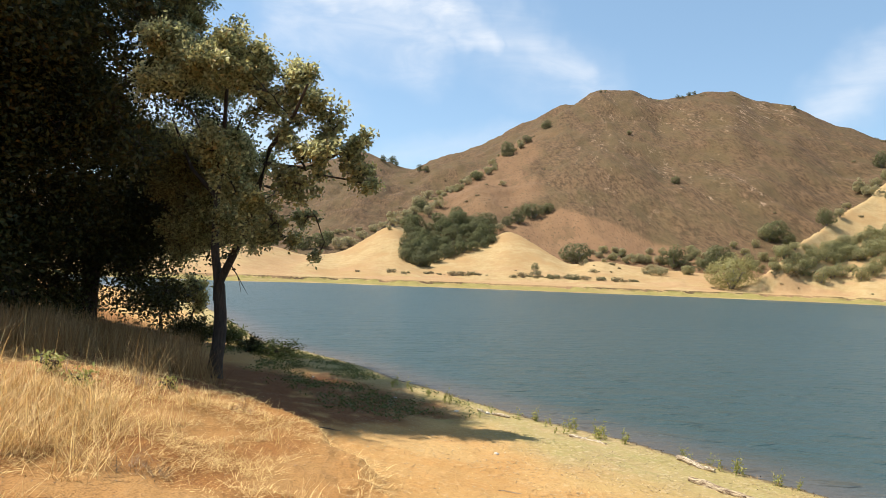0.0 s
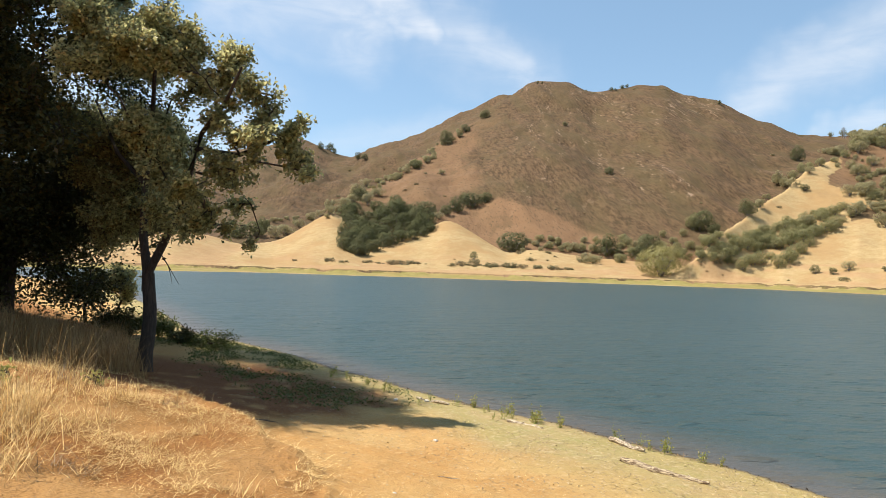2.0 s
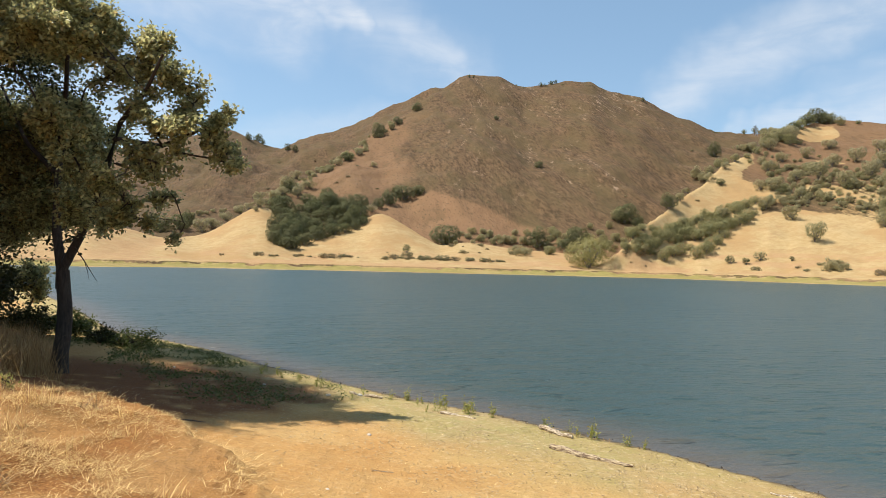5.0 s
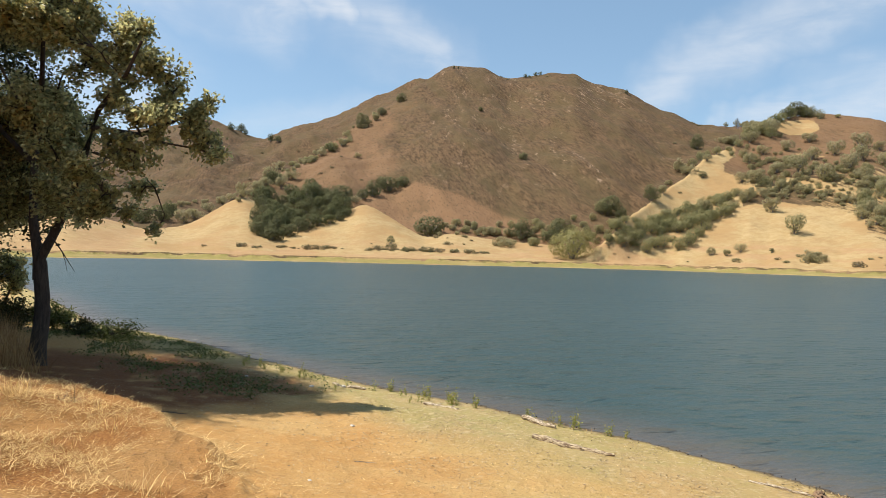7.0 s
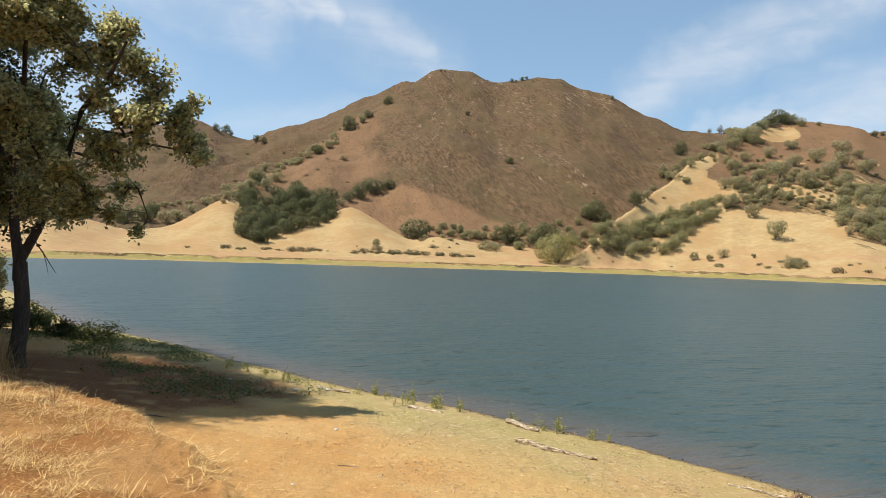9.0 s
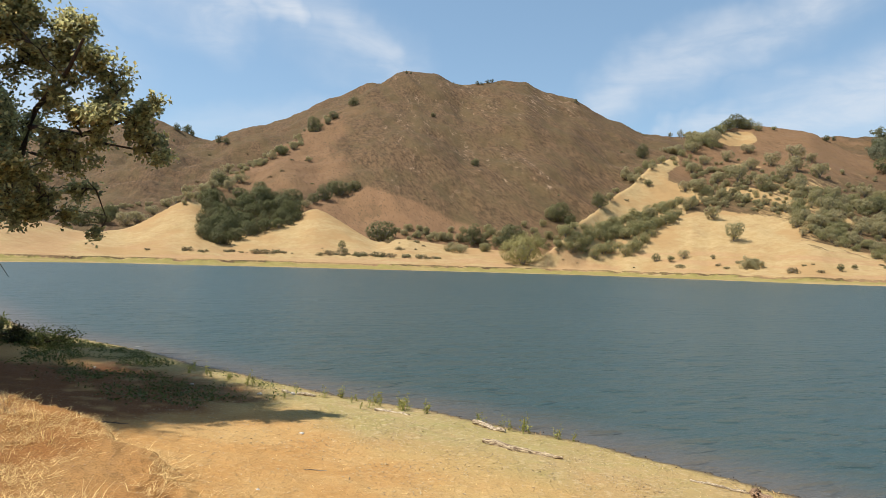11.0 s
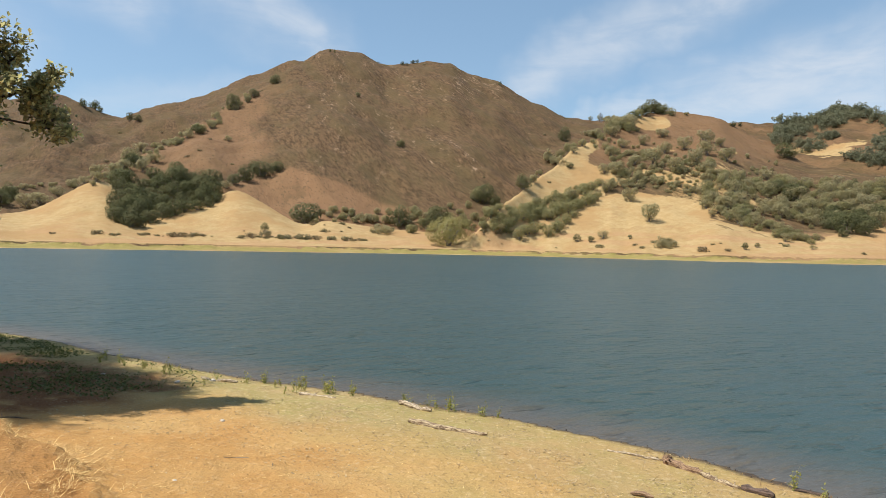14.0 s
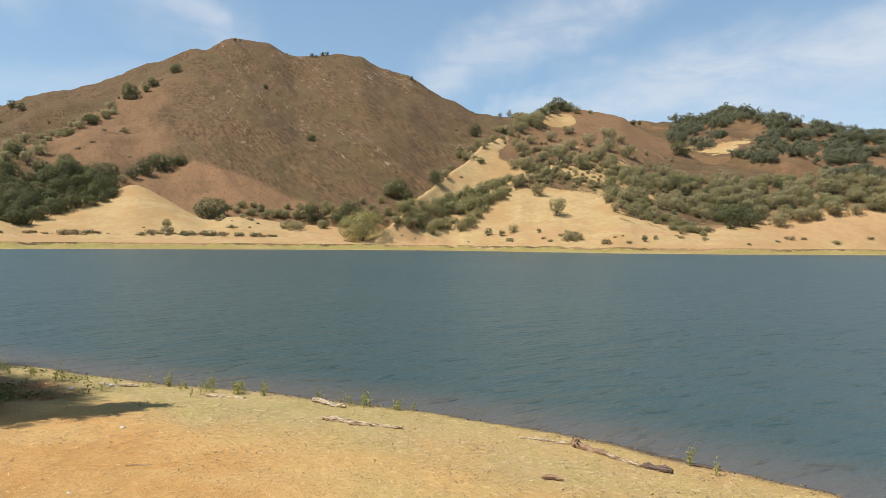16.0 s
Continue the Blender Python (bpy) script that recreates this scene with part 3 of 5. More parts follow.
def build_tree(name, label, base, fork, lobes, trunk_r, leaf_mat, leaves, leaf_size, seed, group="", leaders=None, twigs=7, clump=0.22, facing=(0.0, 0.0, 0.55)):
    """A broad-leaved tree. lobes: centre and radius of each mass of leaves; a limb runs to each, with twigs and leaves round the twigs."""
    rng, nrng = random.Random(seed), np.random.default_rng(seed)
    tree = tagged(new(name), label, "tree", group)
    tree.location = base
    b = Vector(base)
    f = Vector(fork) - b
    trunk_pts = bent(rng, (0, 0, -0.25), f, 0.016, 7)
    trunk_rad = [trunk_r * (1.45 if i == 0 else 1.12 if i == 1 else 1.0 - 0.035 * i) for i in range(8)]
    part("trunk", join_tubes("trunk", [(trunk_pts, trunk_rad)], 12), BARK, tree, "dark rough bark")
    limbs, small, leaf_at = [], [], []
    volume = sum(r ** 2 for *_, r in lobes)
    knots = [(f, trunk_r * 0.75)]
    for line, r0, r1 in leaders or ():
        pts = [Vector(p) - b for p in line]
        limbs.append((pts, [r0 + (r1 - r0) * i / (len(pts) - 1) for i in range(len(pts))]))
        knots += [(p, (r0 + (r1 - r0) * i / (len(pts) - 1)) * 0.7) for i, p in enumerate(pts)]
    for x, y, z, r in sorted(lobes, key=lambda q: (Vector(q[:3]) - b - f).length):
        goal = Vector((x, y, z)) - b
        start, thick = min(knots, key=lambda k: (k[0] - goal).length + (0.6 if k[0].z > goal.z + 0.3 else 0))
        far = (goal - start).length
        way_ = bent(rng, start, goal, 0.06 * far ** 0.6, 6, 0.08 * far)
        end_r = max(0.012, thick * 0.35)
        limbs.append((way_, [thick * (1 - i / 6) * 0.85 + end_r * i / 6 for i in range(7)]))
        knots += [(way_[3], thick * 0.6), (way_[4], thick * 0.5), (way_[6], max(end_r, 0.02))]
        count = max(3, int(twigs * r / 0.7))
        share = int(leaves * r ** 2 / volume / count)
        for _ in range(count):
            d = Vector((rng.gauss(0, 1), rng.gauss(0, 1), rng.gauss(0.15, 0.8))).normalized() * r * rng.uniform(0.45, 1.05)
            tip = goal + d
            s = way_[rng.choice((4, 5, 6))]
            tw = bent(rng, s, tip, 0.05 * r, 4)
            small.append((tw, [0.016, 0.013, 0.010, 0.007, 0.004]))
            along = nrng.random(share) ** 0.6
            p0, p1 = np.array(tw[1]), np.array(tip)
            leaf_at.append(p0 + (p1 - p0) * along[:, None] * 1.1 + nrng.normal(size=(share, 3)) * clump * r ** 0.5)
    for one in limbs:
        part("limb", join_tubes("limb", [one], 8), BARK, tree)
    tagged(part("twigwork", join_tubes("twigwork", small, 4), BARK, tree), kind="stuff")
    tagged(part("crown", leaf_mesh("crown", np.concatenate(leaf_at), nrng, *leaf_size, facing), leaf_mat, tree), kind="stuff")
    return tree


# ---- the trees on the bank ----
def airy(lobes, az0, el0, half_az, half_el):
    """Leaves an opening among the leaf masses, in a direction from the standpoint."""
    kept = []
    for x, y, z, r in lobes:
        az, el = math.degrees(math.atan2(x, y)), math.degrees(math.atan2(z - EYE_Z, math.hypot(x, y)))
        reach = math.degrees(math.atan2(r * 0.9, math.hypot(x, y)))
        if math.hypot((az - az0) / half_az, (el - el0) / half_el) > 1 + reach * 0.75:
            kept.append((x, y, z, r))
    return kept


def with_between(lobes, count, seed, west=99.0):
    """Adds smaller leaf masses between neighbouring ones, so that the crown hangs together."""
    r, out = random.Random(seed), list(lobes)
    while len(out) < len(lobes) + count:
        a, b = r.sample(lobes, 2)
        if math.dist(a[:3], b[:3]) < 2.0 and max(a[0], b[0]) < west:
            t = r.uniform(0.3, 0.7)
            out.append(tuple(a[i] * (1 - t) + b[i] * t + r.gauss(0, 0.15) for i in range(3)) + (r.uniform(0.22, 0.42),))
    return out


build_tree("oak_tree", "slender forked oak with sunlit yellow-green leaves on the bank", (-4.58, 13.1, ground_z(-4.58, 13.1)), (-4.57, 13.1, 2.5),
           airy(with_between([(-3.60, 10.90, 6.46, 0.59), (-2.74, 10.90, 6.05, 0.56), (-2.20, 10.90, 5.67, 0.44), (-4.86, 12.10, 6.66, 0.85), (-2.21, 10.50, 4.84, 0.41), (-1.71, 10.90, 4.90, 0.36), (-1.45, 10.90, 4.56, 0.32), (-2.77, 10.90, 4.30, 0.40), (-3.29, 10.70, 4.02, 0.38), (-4.23, 12.50, 3.64, 0.61), (-5.76, 14.50, 5.19, 1.01), (-3.31, 11.30, 3.39, 0.38)]
           + [(-5.91, 14.00, 3.47, 0.74), (-2.66, 11.90, 3.83, 0.28), (-2.36, 11.90, 3.06, 0.16), (-4.27, 14.70, 5.35, 0.41), (-6.50, 14.70, 6.40, 1.00), (-1.40, 10.90, 5.15, 0.20), (-4.16, 11.90, 7.11, 0.43), (-3.64, 12.50, 6.16, 0.53), (-2.95, 11.30, 5.18, 0.28), (-1.94, 10.70, 5.28, 0.34), (-5.01, 14.10, 7.07, 0.76), (-5.95, 15.10, 4.34, 0.87)]
           + [(-4.47, 13.50, 5.31, 0.51), (-2.42, 10.90, 4.28, 0.34), (-4.03, 11.30, 4.58, 0.54), (-3.02, 11.10, 3.69, 0.35), (-2.70, 11.50, 3.33, 0.21), (-3.30, 10.90, 6.40, 0.36), (-2.46, 10.90, 6.25, 0.29), (-1.30, 10.90, 4.30, 0.26), (-6.22, 13.9, 8.38, 0.5), (-5.61, 13.5, 8.2, 0.45), (-5.44, 13.3, 8.6, 0.4), (-5.95, 13.7, 7.8, 0.45)]
           + [(-6.36, 14.6, 4.66, 0.7), (-5.54, 14.6, 3.97, 0.65), (-5.9, 14.6, 3.37, 0.6), (-4.62, 14.4, 3.81, 0.55), (-5.06, 14.6, 4.78, 0.6), (-4.09, 14.0, 3.57, 0.42), (-6.68, 14.6, 5.7, 0.7)]
           + [(-4.7, 10.2, 5.82, 0.46), (-4.2, 10.3, 6.1, 0.45), (-3.47, 10.64, 5.94, 0.36), (-4.6, 10.3, 6.5, 0.46), (-2.42, 10.80, 4.80, 0.24), (-1.99, 10.80, 5.01, 0.24), (-1.72, 10.80, 4.70, 0.26), (-2.16, 10.80, 4.47, 0.24), (-2.82, 10.80, 5.03, 0.26), (-2.64, 10.80, 5.38, 0.30)]
           + [(-7.02, 14.00, 8.44, 0.50), (-6.41, 14.00, 7.88, 0.45), (-6.62, 14.00, 7.10, 0.50), (-5.87, 14.00, 7.26, 0.40), (-5.01, 14.00, 6.53, 0.36), (-4.85, 14.00, 5.83, 0.30), (-4.37, 14.00, 5.03, 0.40)], 44, 5, -3.3), -20.5, 12.6, 1.4, 0.9),
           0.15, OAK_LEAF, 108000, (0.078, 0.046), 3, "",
           [([(-4.58, 13.10, 2.15), (-4.60, 13.10, 2.56), (-4.74, 13.20, 3.22), (-4.82, 13.40, 4.31), (-4.74, 13.40, 5.52), (-4.56, 12.90, 6.59), (-4.21, 12.30, 7.20)], 0.11, 0.02),
            ([(-4.57, 13.10, 2.10), (-4.55, 13.08, 2.56), (-4.24, 12.90, 3.11), (-3.87, 12.50, 3.73), (-3.51, 11.90, 4.38), (-3.16, 11.30, 5.00), (-2.62, 10.70, 5.45), (-2.32, 10.30, 5.88)], 0.10, 0.02),
            ([(-3.32, 11.60, 4.76), (-2.47, 11.10, 4.61), (-1.86, 10.90, 4.87), (-1.43, 10.90, 5.12)], 0.05, 0.015)]
           + [([(-4.82, 13.40, 4.31), (-5.58, 13.90, 4.97), (-6.34, 14.50, 6.22)], 0.06, 0.02),
            ([(-4.34, 12.90, 2.97), (-4.11, 12.80, 2.68), (-4.00, 12.70, 2.55), (-3.86, 12.70, 2.32)], 0.014, 0.004),
            ([(-4.11, 12.80, 2.68), (-4.09, 12.90, 2.52), (-4.05, 12.90, 2.32)], 0.008, 0.003),
            ([(-3.29, 11.60, 4.35), (-2.64, 11.50, 4.15), (-2.34, 11.60, 3.81), (-2.21, 11.70, 3.41)], 0.025, 0.008)], 15, 0.115, (-0.25, 0.0, 0.65))


def dome(rng, x, y, z, rx, rz, count, size):
    """Leaf masses spread through the shell of a broad crown."""
    out = []
    for _ in range(count):
        d = Vector((rng.gauss(0, 1), rng.gauss(0, 1), rng.gauss(0.1, 1))).normalized() * rng.uniform(0.45, 0.92)
        out.append((x + d.x * rx, y + d.y * rx, z + d.z * rz, size * rng.uniform(0.75, 1.25)))
    return out


# boughs of the great oak over the path; high ones unseen, added to cast shade
OVERHANG = [(-10.3, 10.8, 12.0, 0.8), (-9.4, 11.0, 12.1, 0.8), (-8.7, 11.4, 12.2, 0.8), (-7.7, 12.1, 12.0, 0.8), (-7.4, 12.9, 11.6, 0.8), (-8.2, 12.6, 12.4, 0.9), (-7.9, 11.6, 11.5, 0.7), (-8.2, 13.6, 12.0, 0.9), (-7.2, 13.6, 11.0, 0.8), (-9.0, 12.0, 12.7, 0.9), (-11.2, 10.6, 12.0, 0.9), (-9.8, 11.8, 12.6, 0.9), (-7.4, 14.4, 11.2, 0.8), (-8.4, 14.6, 11.8, 0.9), (-6.8, 12.2, 11.4, 0.7), (-6.8, 11.5, 11.4, 0.6), (-6.6, 13.2, 11.2, 0.7),
            (-5.6, 11.4, 6.4, 0.5), (-5.7, 11.3, 7.5, 0.6), (-6.2, 11.4, 7.0, 0.6), (-6.2, 11.6, 5.6, 0.5), (-5.5, 11.4, 4.9, 0.4),
            (-7.2, 10.4, 7.0, 0.8), (-7.9, 10.2, 8.0, 0.8), (-8.4, 10.1, 9.0, 0.8), (-7.0, 11.0, 6.6, 0.8), (-7.6, 10.7, 7.6, 0.8), (-8.6, 10.3, 9.4, 0.9), (-9.2, 10.2, 10.4, 0.9)]
OVERHANG = [(x, y, z, r * 1.22 if z > 11 else r) for x, y, z, r in OVERHANG]
# boughs of the oak behind, towards the lake, the lower ones first
LAKESIDE_BOUGHS = [(-7.4, 17.2, 3.7, 0.9), (-6.9, 17.6, 4.7, 0.9), (-7.8, 16.9, 5.3, 1.0), (-6.6, 17.8, 3.5, 0.7), (-6.5, 17.9, 5.3, 0.7), (-8.2, 17.0, 4.2, 1.0), (-6.1, 18.2, 4.5, 0.7), (-8.6, 16.8, 3.4, 0.8), (-7.2, 18.6, 8.0, 0.7), (-7.6, 19.4, 7.4, 0.9), (-8.0, 20.4, 6.6, 0.9),
              # high boughs out of view, added to cast shade on the shore
              (-8.6, 16.4, 11.2, 0.9), (-8.2, 17.4, 11.2, 0.9), (-8.4, 18.4, 10.8, 0.9), (-7.7, 16.0, 11.0, 0.8), (-7.5, 15.2, 11.0, 0.8), (-9.0, 19.4, 10.2, 0.9), (-7.5, 17.0, 11.2, 0.8)]
rng = random.Random(11)
# the fourth oak stands out of view, added to shade the grass
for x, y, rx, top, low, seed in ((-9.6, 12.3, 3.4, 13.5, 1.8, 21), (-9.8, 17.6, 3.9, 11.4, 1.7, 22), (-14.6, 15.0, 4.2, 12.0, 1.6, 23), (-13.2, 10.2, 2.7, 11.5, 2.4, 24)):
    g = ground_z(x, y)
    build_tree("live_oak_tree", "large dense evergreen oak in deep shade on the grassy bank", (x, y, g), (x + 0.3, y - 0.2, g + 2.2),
               airy(airy(dome(rng, x, y, (top + low) / 2, rx, (top - low) / 2, 52, 1.2), -27.3, 16.4, 1.1, 0.9), -20.5, 12.6, 1.3, 0.9) + (OVERHANG if seed == 21 else LAKESIDE_BOUGHS if seed == 22 else []) + dome(rng, x, y, 2.2, rx * 0.95, 1.6, 11 if seed == 22 else 14, 1.0), 0.26, DARK_LEAF, {21: 225000, 22: 145000, 23: 60000, 24: 100000}[seed], (0.105, 0.066), seed, "live oaks on the bank", None, 11, 0.26)


# ---- trees and brush of the far shore ----
def far_tree(name, label, category, leaf_mat, seed, width, height, clear, leaves, size, group, masses=18):
    """A tree as it stands on the far slopes, built once at the origin: trunk, limbs and a lumpy crown of leaf tufts."""
    r, nr = random.Random(seed), np.random.default_rng(seed)
    tree = tagged(new(name), label, category, group)
    tree["width"] = width
    deep = height - clear
    lobes = []
    for k in range(masses):
        d = Vector((r.gauss(0, 1), r.gauss(0, 1), r.gauss(0.25, 0.8))).normalized() * r.uniform(0.55, 1.0)
        lobes.append(Vector((d.x * 0.36 * width, d.y * 0.36 * width, clear + deep * (0.48 + 0.34 * d.z))))
    tubes = [(bent(r, (0, 0, -0.6), (0.1, 0, clear + 0.3 * deep), 0.06, 4), [0.045 * width, 0.036 * width, 0.032 * width, 0.026 * width, 0.02 * width])]
    boughs = []
    for q in lobes[:8]:
        boughs.append((bent(r, (0, 0, clear * 0.7), q, 0.15, 4), [0.022 * width, 0.018 * width, 0.014 * width, 0.010 * width, 0.005 * width]))
    part("trunk", join_tubes("trunk", tubes, 6), FAR_BARK, tree)
    tagged(part("branchwork", join_tubes("branchwork", boughs, 4), FAR_BARK, tree), kind="stuff")
    at, face, middle = [], [], np.array((0, 0, clear + 0.35 * deep))
    mass = np.array([0.18 * width, 0.18 * width, min(0.19 * width, 0.26 * deep)])
    for q in lobes:
        d = nr.normal(size=(int(leaves * 1.6) // masses, 3))
        d /= np.linalg.norm(d, axis=1)[:, None]
        c = np.array(q) + d * mass * r.uniform(0.8, 1.15) * (0.82 + 0.26 * nr.random(len(d)))[:, None]
        inside = np.zeros(len(c), bool)
        for o in lobes:
            if o is not q:
                inside |= np.linalg.norm((c - np.array(o)) / mass, axis=1) < 0.72
        out = (c - middle) / np.linalg.norm(c - middle, axis=1)[:, None]
        at.append(c[~inside])
        face.append((d * 1.6 + out * 1.1 + np.array([0, 0, 0.6]))[~inside])
    at, face = np.concatenate(at), np.concatenate(face)
    at[:, 2] = np.maximum(at[:, 2], clear * 0.6 + 0.05 + 0.3 * nr.random(len(at)))
    tagged(part("crown", leaf_mesh("crown", at, nr, size, size * 0.9, face), leaf_mat, tree), kind="stuff")
    return tree


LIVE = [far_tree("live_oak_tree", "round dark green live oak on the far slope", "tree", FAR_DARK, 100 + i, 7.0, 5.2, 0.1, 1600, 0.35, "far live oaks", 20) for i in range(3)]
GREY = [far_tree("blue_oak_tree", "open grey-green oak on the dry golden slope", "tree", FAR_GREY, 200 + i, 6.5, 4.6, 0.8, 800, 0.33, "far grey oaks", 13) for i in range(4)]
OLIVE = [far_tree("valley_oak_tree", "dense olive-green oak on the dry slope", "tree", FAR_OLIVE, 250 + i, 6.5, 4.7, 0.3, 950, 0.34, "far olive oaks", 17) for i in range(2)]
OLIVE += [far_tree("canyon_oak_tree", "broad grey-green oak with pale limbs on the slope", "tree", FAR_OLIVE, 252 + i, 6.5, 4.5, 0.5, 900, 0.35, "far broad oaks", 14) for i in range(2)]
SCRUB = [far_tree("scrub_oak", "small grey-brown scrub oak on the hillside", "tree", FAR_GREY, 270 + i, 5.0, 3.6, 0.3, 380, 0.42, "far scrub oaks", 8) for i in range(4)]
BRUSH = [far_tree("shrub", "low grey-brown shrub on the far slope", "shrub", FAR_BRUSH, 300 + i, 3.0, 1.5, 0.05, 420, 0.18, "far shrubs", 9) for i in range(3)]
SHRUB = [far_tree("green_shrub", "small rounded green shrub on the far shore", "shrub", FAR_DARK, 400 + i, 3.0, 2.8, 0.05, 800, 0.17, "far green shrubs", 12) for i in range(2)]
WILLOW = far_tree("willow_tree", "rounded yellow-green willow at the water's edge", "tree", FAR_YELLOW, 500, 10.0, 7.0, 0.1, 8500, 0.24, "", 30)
used = set()


wood = {False: [], True: []}                             # crowns too far off to tell one from the next


def far_clump(az, el, degrees_wide, r, grey):
    at = None
    while at is None and el > -1:
        at, el = hillside(az, el), el - 0.15
    if at is None:
        return
    w = math.hypot(at[0], at[1]) * radians(degrees_wide)
    n = np.random.default_rng(r.randrange(10 ** 6))
    lobes = n.normal(size=(9, 3)) * np.array([0.24, 0.24, 0.14]) * w + np.array([0, 0, 0.36 * w])
    d = n.normal(size=(400, 3))
    d /= np.linalg.norm(d, axis=1)[:, None]
    centres = lobes[n.integers(0, 9, 400)] + d * w * np.array([0.2, 0.2, 0.2]) * (0.6 + 0.4 * n.random(400))[:, None]
    centres[:, 2] = np.maximum(centres[:, 2], 0.04 * w * n.random(400))
    wood[grey].append((centres + np.array(at) - np.array([0, 0, 0.05 * w]), d * 2.4 + np.array([0, 0, 0.9]), np.full(400, 0.085 * w)))


def plant(kinds, az, el, degrees_wide, r, sink=0.5):
    """Stands a tree on the far slope; its crown is that many degrees wide as seen over the lake."""
    at = None
    while at is None and el > -1:
        at = hillside(az, el)
        el -= 0.15
    if at is None:
        return
    ob = kinds[r.randrange(len(kinds))]
    scale = math.hypot(at[0], at[1]) * radians(degrees_wide) / ob["width"]
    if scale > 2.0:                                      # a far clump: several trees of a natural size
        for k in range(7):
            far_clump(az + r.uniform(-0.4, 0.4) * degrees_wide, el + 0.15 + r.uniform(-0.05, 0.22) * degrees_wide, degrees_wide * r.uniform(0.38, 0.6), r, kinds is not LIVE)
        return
    m = pose(at[0], at[1], at[2] - sink * scale, 0, 0, r.uniform(0, 360)) @ Matrix.Diagonal((scale * r.uniform(0.88, 1.08), scale * r.uniform(0.88, 1.08), scale * r.uniform(0.90, 1.18) , 1))
    if ob in used:
        copy_thing(ob, m)
    else:
        ob.matrix_basis = m
        used.add(ob)


def plant_all(kinds, stand, seed):
    r = random.Random(seed)
    for az, el, wide in stand:
        plant(kinds, az, el, wide, r)


def thicket(kinds, count, az0, az1, low, high, wide, seed):
    """Trees scattered between two bearings, between two lines of height angle given at both ends."""
    r = random.Random(seed)
    for _ in range(count):
        t = r.random()
        el = (low[0] * (1 - t) + low[1] * t) + r.random() * ((high[0] - low[0]) * (1 - t) + (high[1] - low[1]) * t)
        plant(kinds, az0 + (az1 - az0) * t, el, wide * r.uniform(0.5, 1.4), r)


plant([WILLOW], 24.5, -0.05, 4.5, random.Random(8))
# bearing, height angle of the foot and width in degrees of each tree
STAND = [(-3.3, 1.37, 1.6), (-2.1, 1.01, 1.7), (-0.9, 1.46, 1.6), (0.3, 1.96, 1.7), (1.6, 2.57, 1.7), (2.9, 2.90, 1.6), (4.0, 3.32, 1.3), (-3.5, 2.52, 1.4), (-2.3, 2.31, 1.8), (-0.9, 2.64, 1.8), (0.5, 3.03, 1.8), (2.0, 3.56, 1.9), (3.3, 3.86, 1.6), (-2.5, 3.55, 1.6), (-1.3, 3.84, 1.6), (0.1, 4.15, 1.8), (1.6, 4.46, 1.9), (-0.5, 4.80, 1.5), (1.1, 5.04, 2.1), (2.4, 4.74, 1.3), (-2.7, 4.52, 1.3)]
plant_all(LIVE, STAND, 40)
STAND = [(5.7, 4.83, 1.4), (6.6, 5.06, 1.8), (8.0, 5.61, 1.9), (9.2, 6.06, 1.4), (7.3, 5.96, 1.4), (5.5, 11.08, 1.8), (7.2, 12.20, 1.2), (8.9, 13.45, 1.1), (2.8, 8.83, 1.2), (-2.0, 5.82, 1.6), (-2.4, 9.40, 0.9), (-1.8, 9.38, 0.8), (-5.7, 10.13, 0.8), (-4.9, 10.06, 1.0), (-4.5, 9.99, 0.6), (-8.1, 10.64, 0.9), (-8.8, 10.42, 0.8)]
plant_all(LIVE, STAND, 41)
STAND = [(-12.4, 1.97, 2.1), (-11.0, 2.27, 1.9), (-13.1, 2.40, 1.6), (-10.3, 2.76, 1.5)]
plant_all(LIVE, STAND, 42)
STAND = [(11.8, 1.67, 2.8), (20.0, 1.63, 2.8), (23.5, 1.69, 2.5), (22.5, 1.27, 2.0), (27.5, 3.87, 2.3), (28.6, 3.58, 1.5), (20.0, 8.63, 1.0), (16.1, 12.83, 0.6), (34.6, 9.35, 1.5), (31.1, 5.18, 1.9), (35.1, 6.97, 0.8), (52.9, 4.12, 1.9), (56.4, 1.52, 2.3), (57.7, 1.75, 1.8), (58.3, 2.43, 1.6), (55.8, 2.08, 1.7), (48.3, 10.1, 0.6), (48.8, 10.1, 0.5), (51.5, 9.32, 0.8)]
plant_all(LIVE, STAND, 43)
STAND = [(52.0, 8.51, 2.2), (53.3, 9.01, 2.2), (54.6, 9.58, 2.2), (55.9, 10.13, 2.1), (57.1, 10.05, 2.1), (58.4, 9.74, 1.9), (59.2, 9.28, 1.6), (53.7, 7.83, 2.2), (52.2, 7.43, 2.0), (55.0, 8.69, 1.7), (58.6, 8.04, 1.5), (59.6, 8.55, 1.8), (61.5, 8.08, 2.3), (62.7, 8.42, 1.9), (63.5, 7.85, 1.5), (57.6, 6.66, 2.5), (58.9, 6.60, 2.0), (60.4, 7.06, 2.4), (61.5, 6.99, 1.9), (62.7, 6.28, 1.9), (64.2, 6.20, 2.2), (65.6, 6.54, 2.1), (64.2, 7.68, 1.8), (65.2, 7.81, 1.8), (66.3, 7.93, 1.4), (63.5, 5.30, 1.8), (64.9, 5.32, 1.8), (66.3, 4.83, 2.1)]
plant_all(LIVE, STAND, 44)
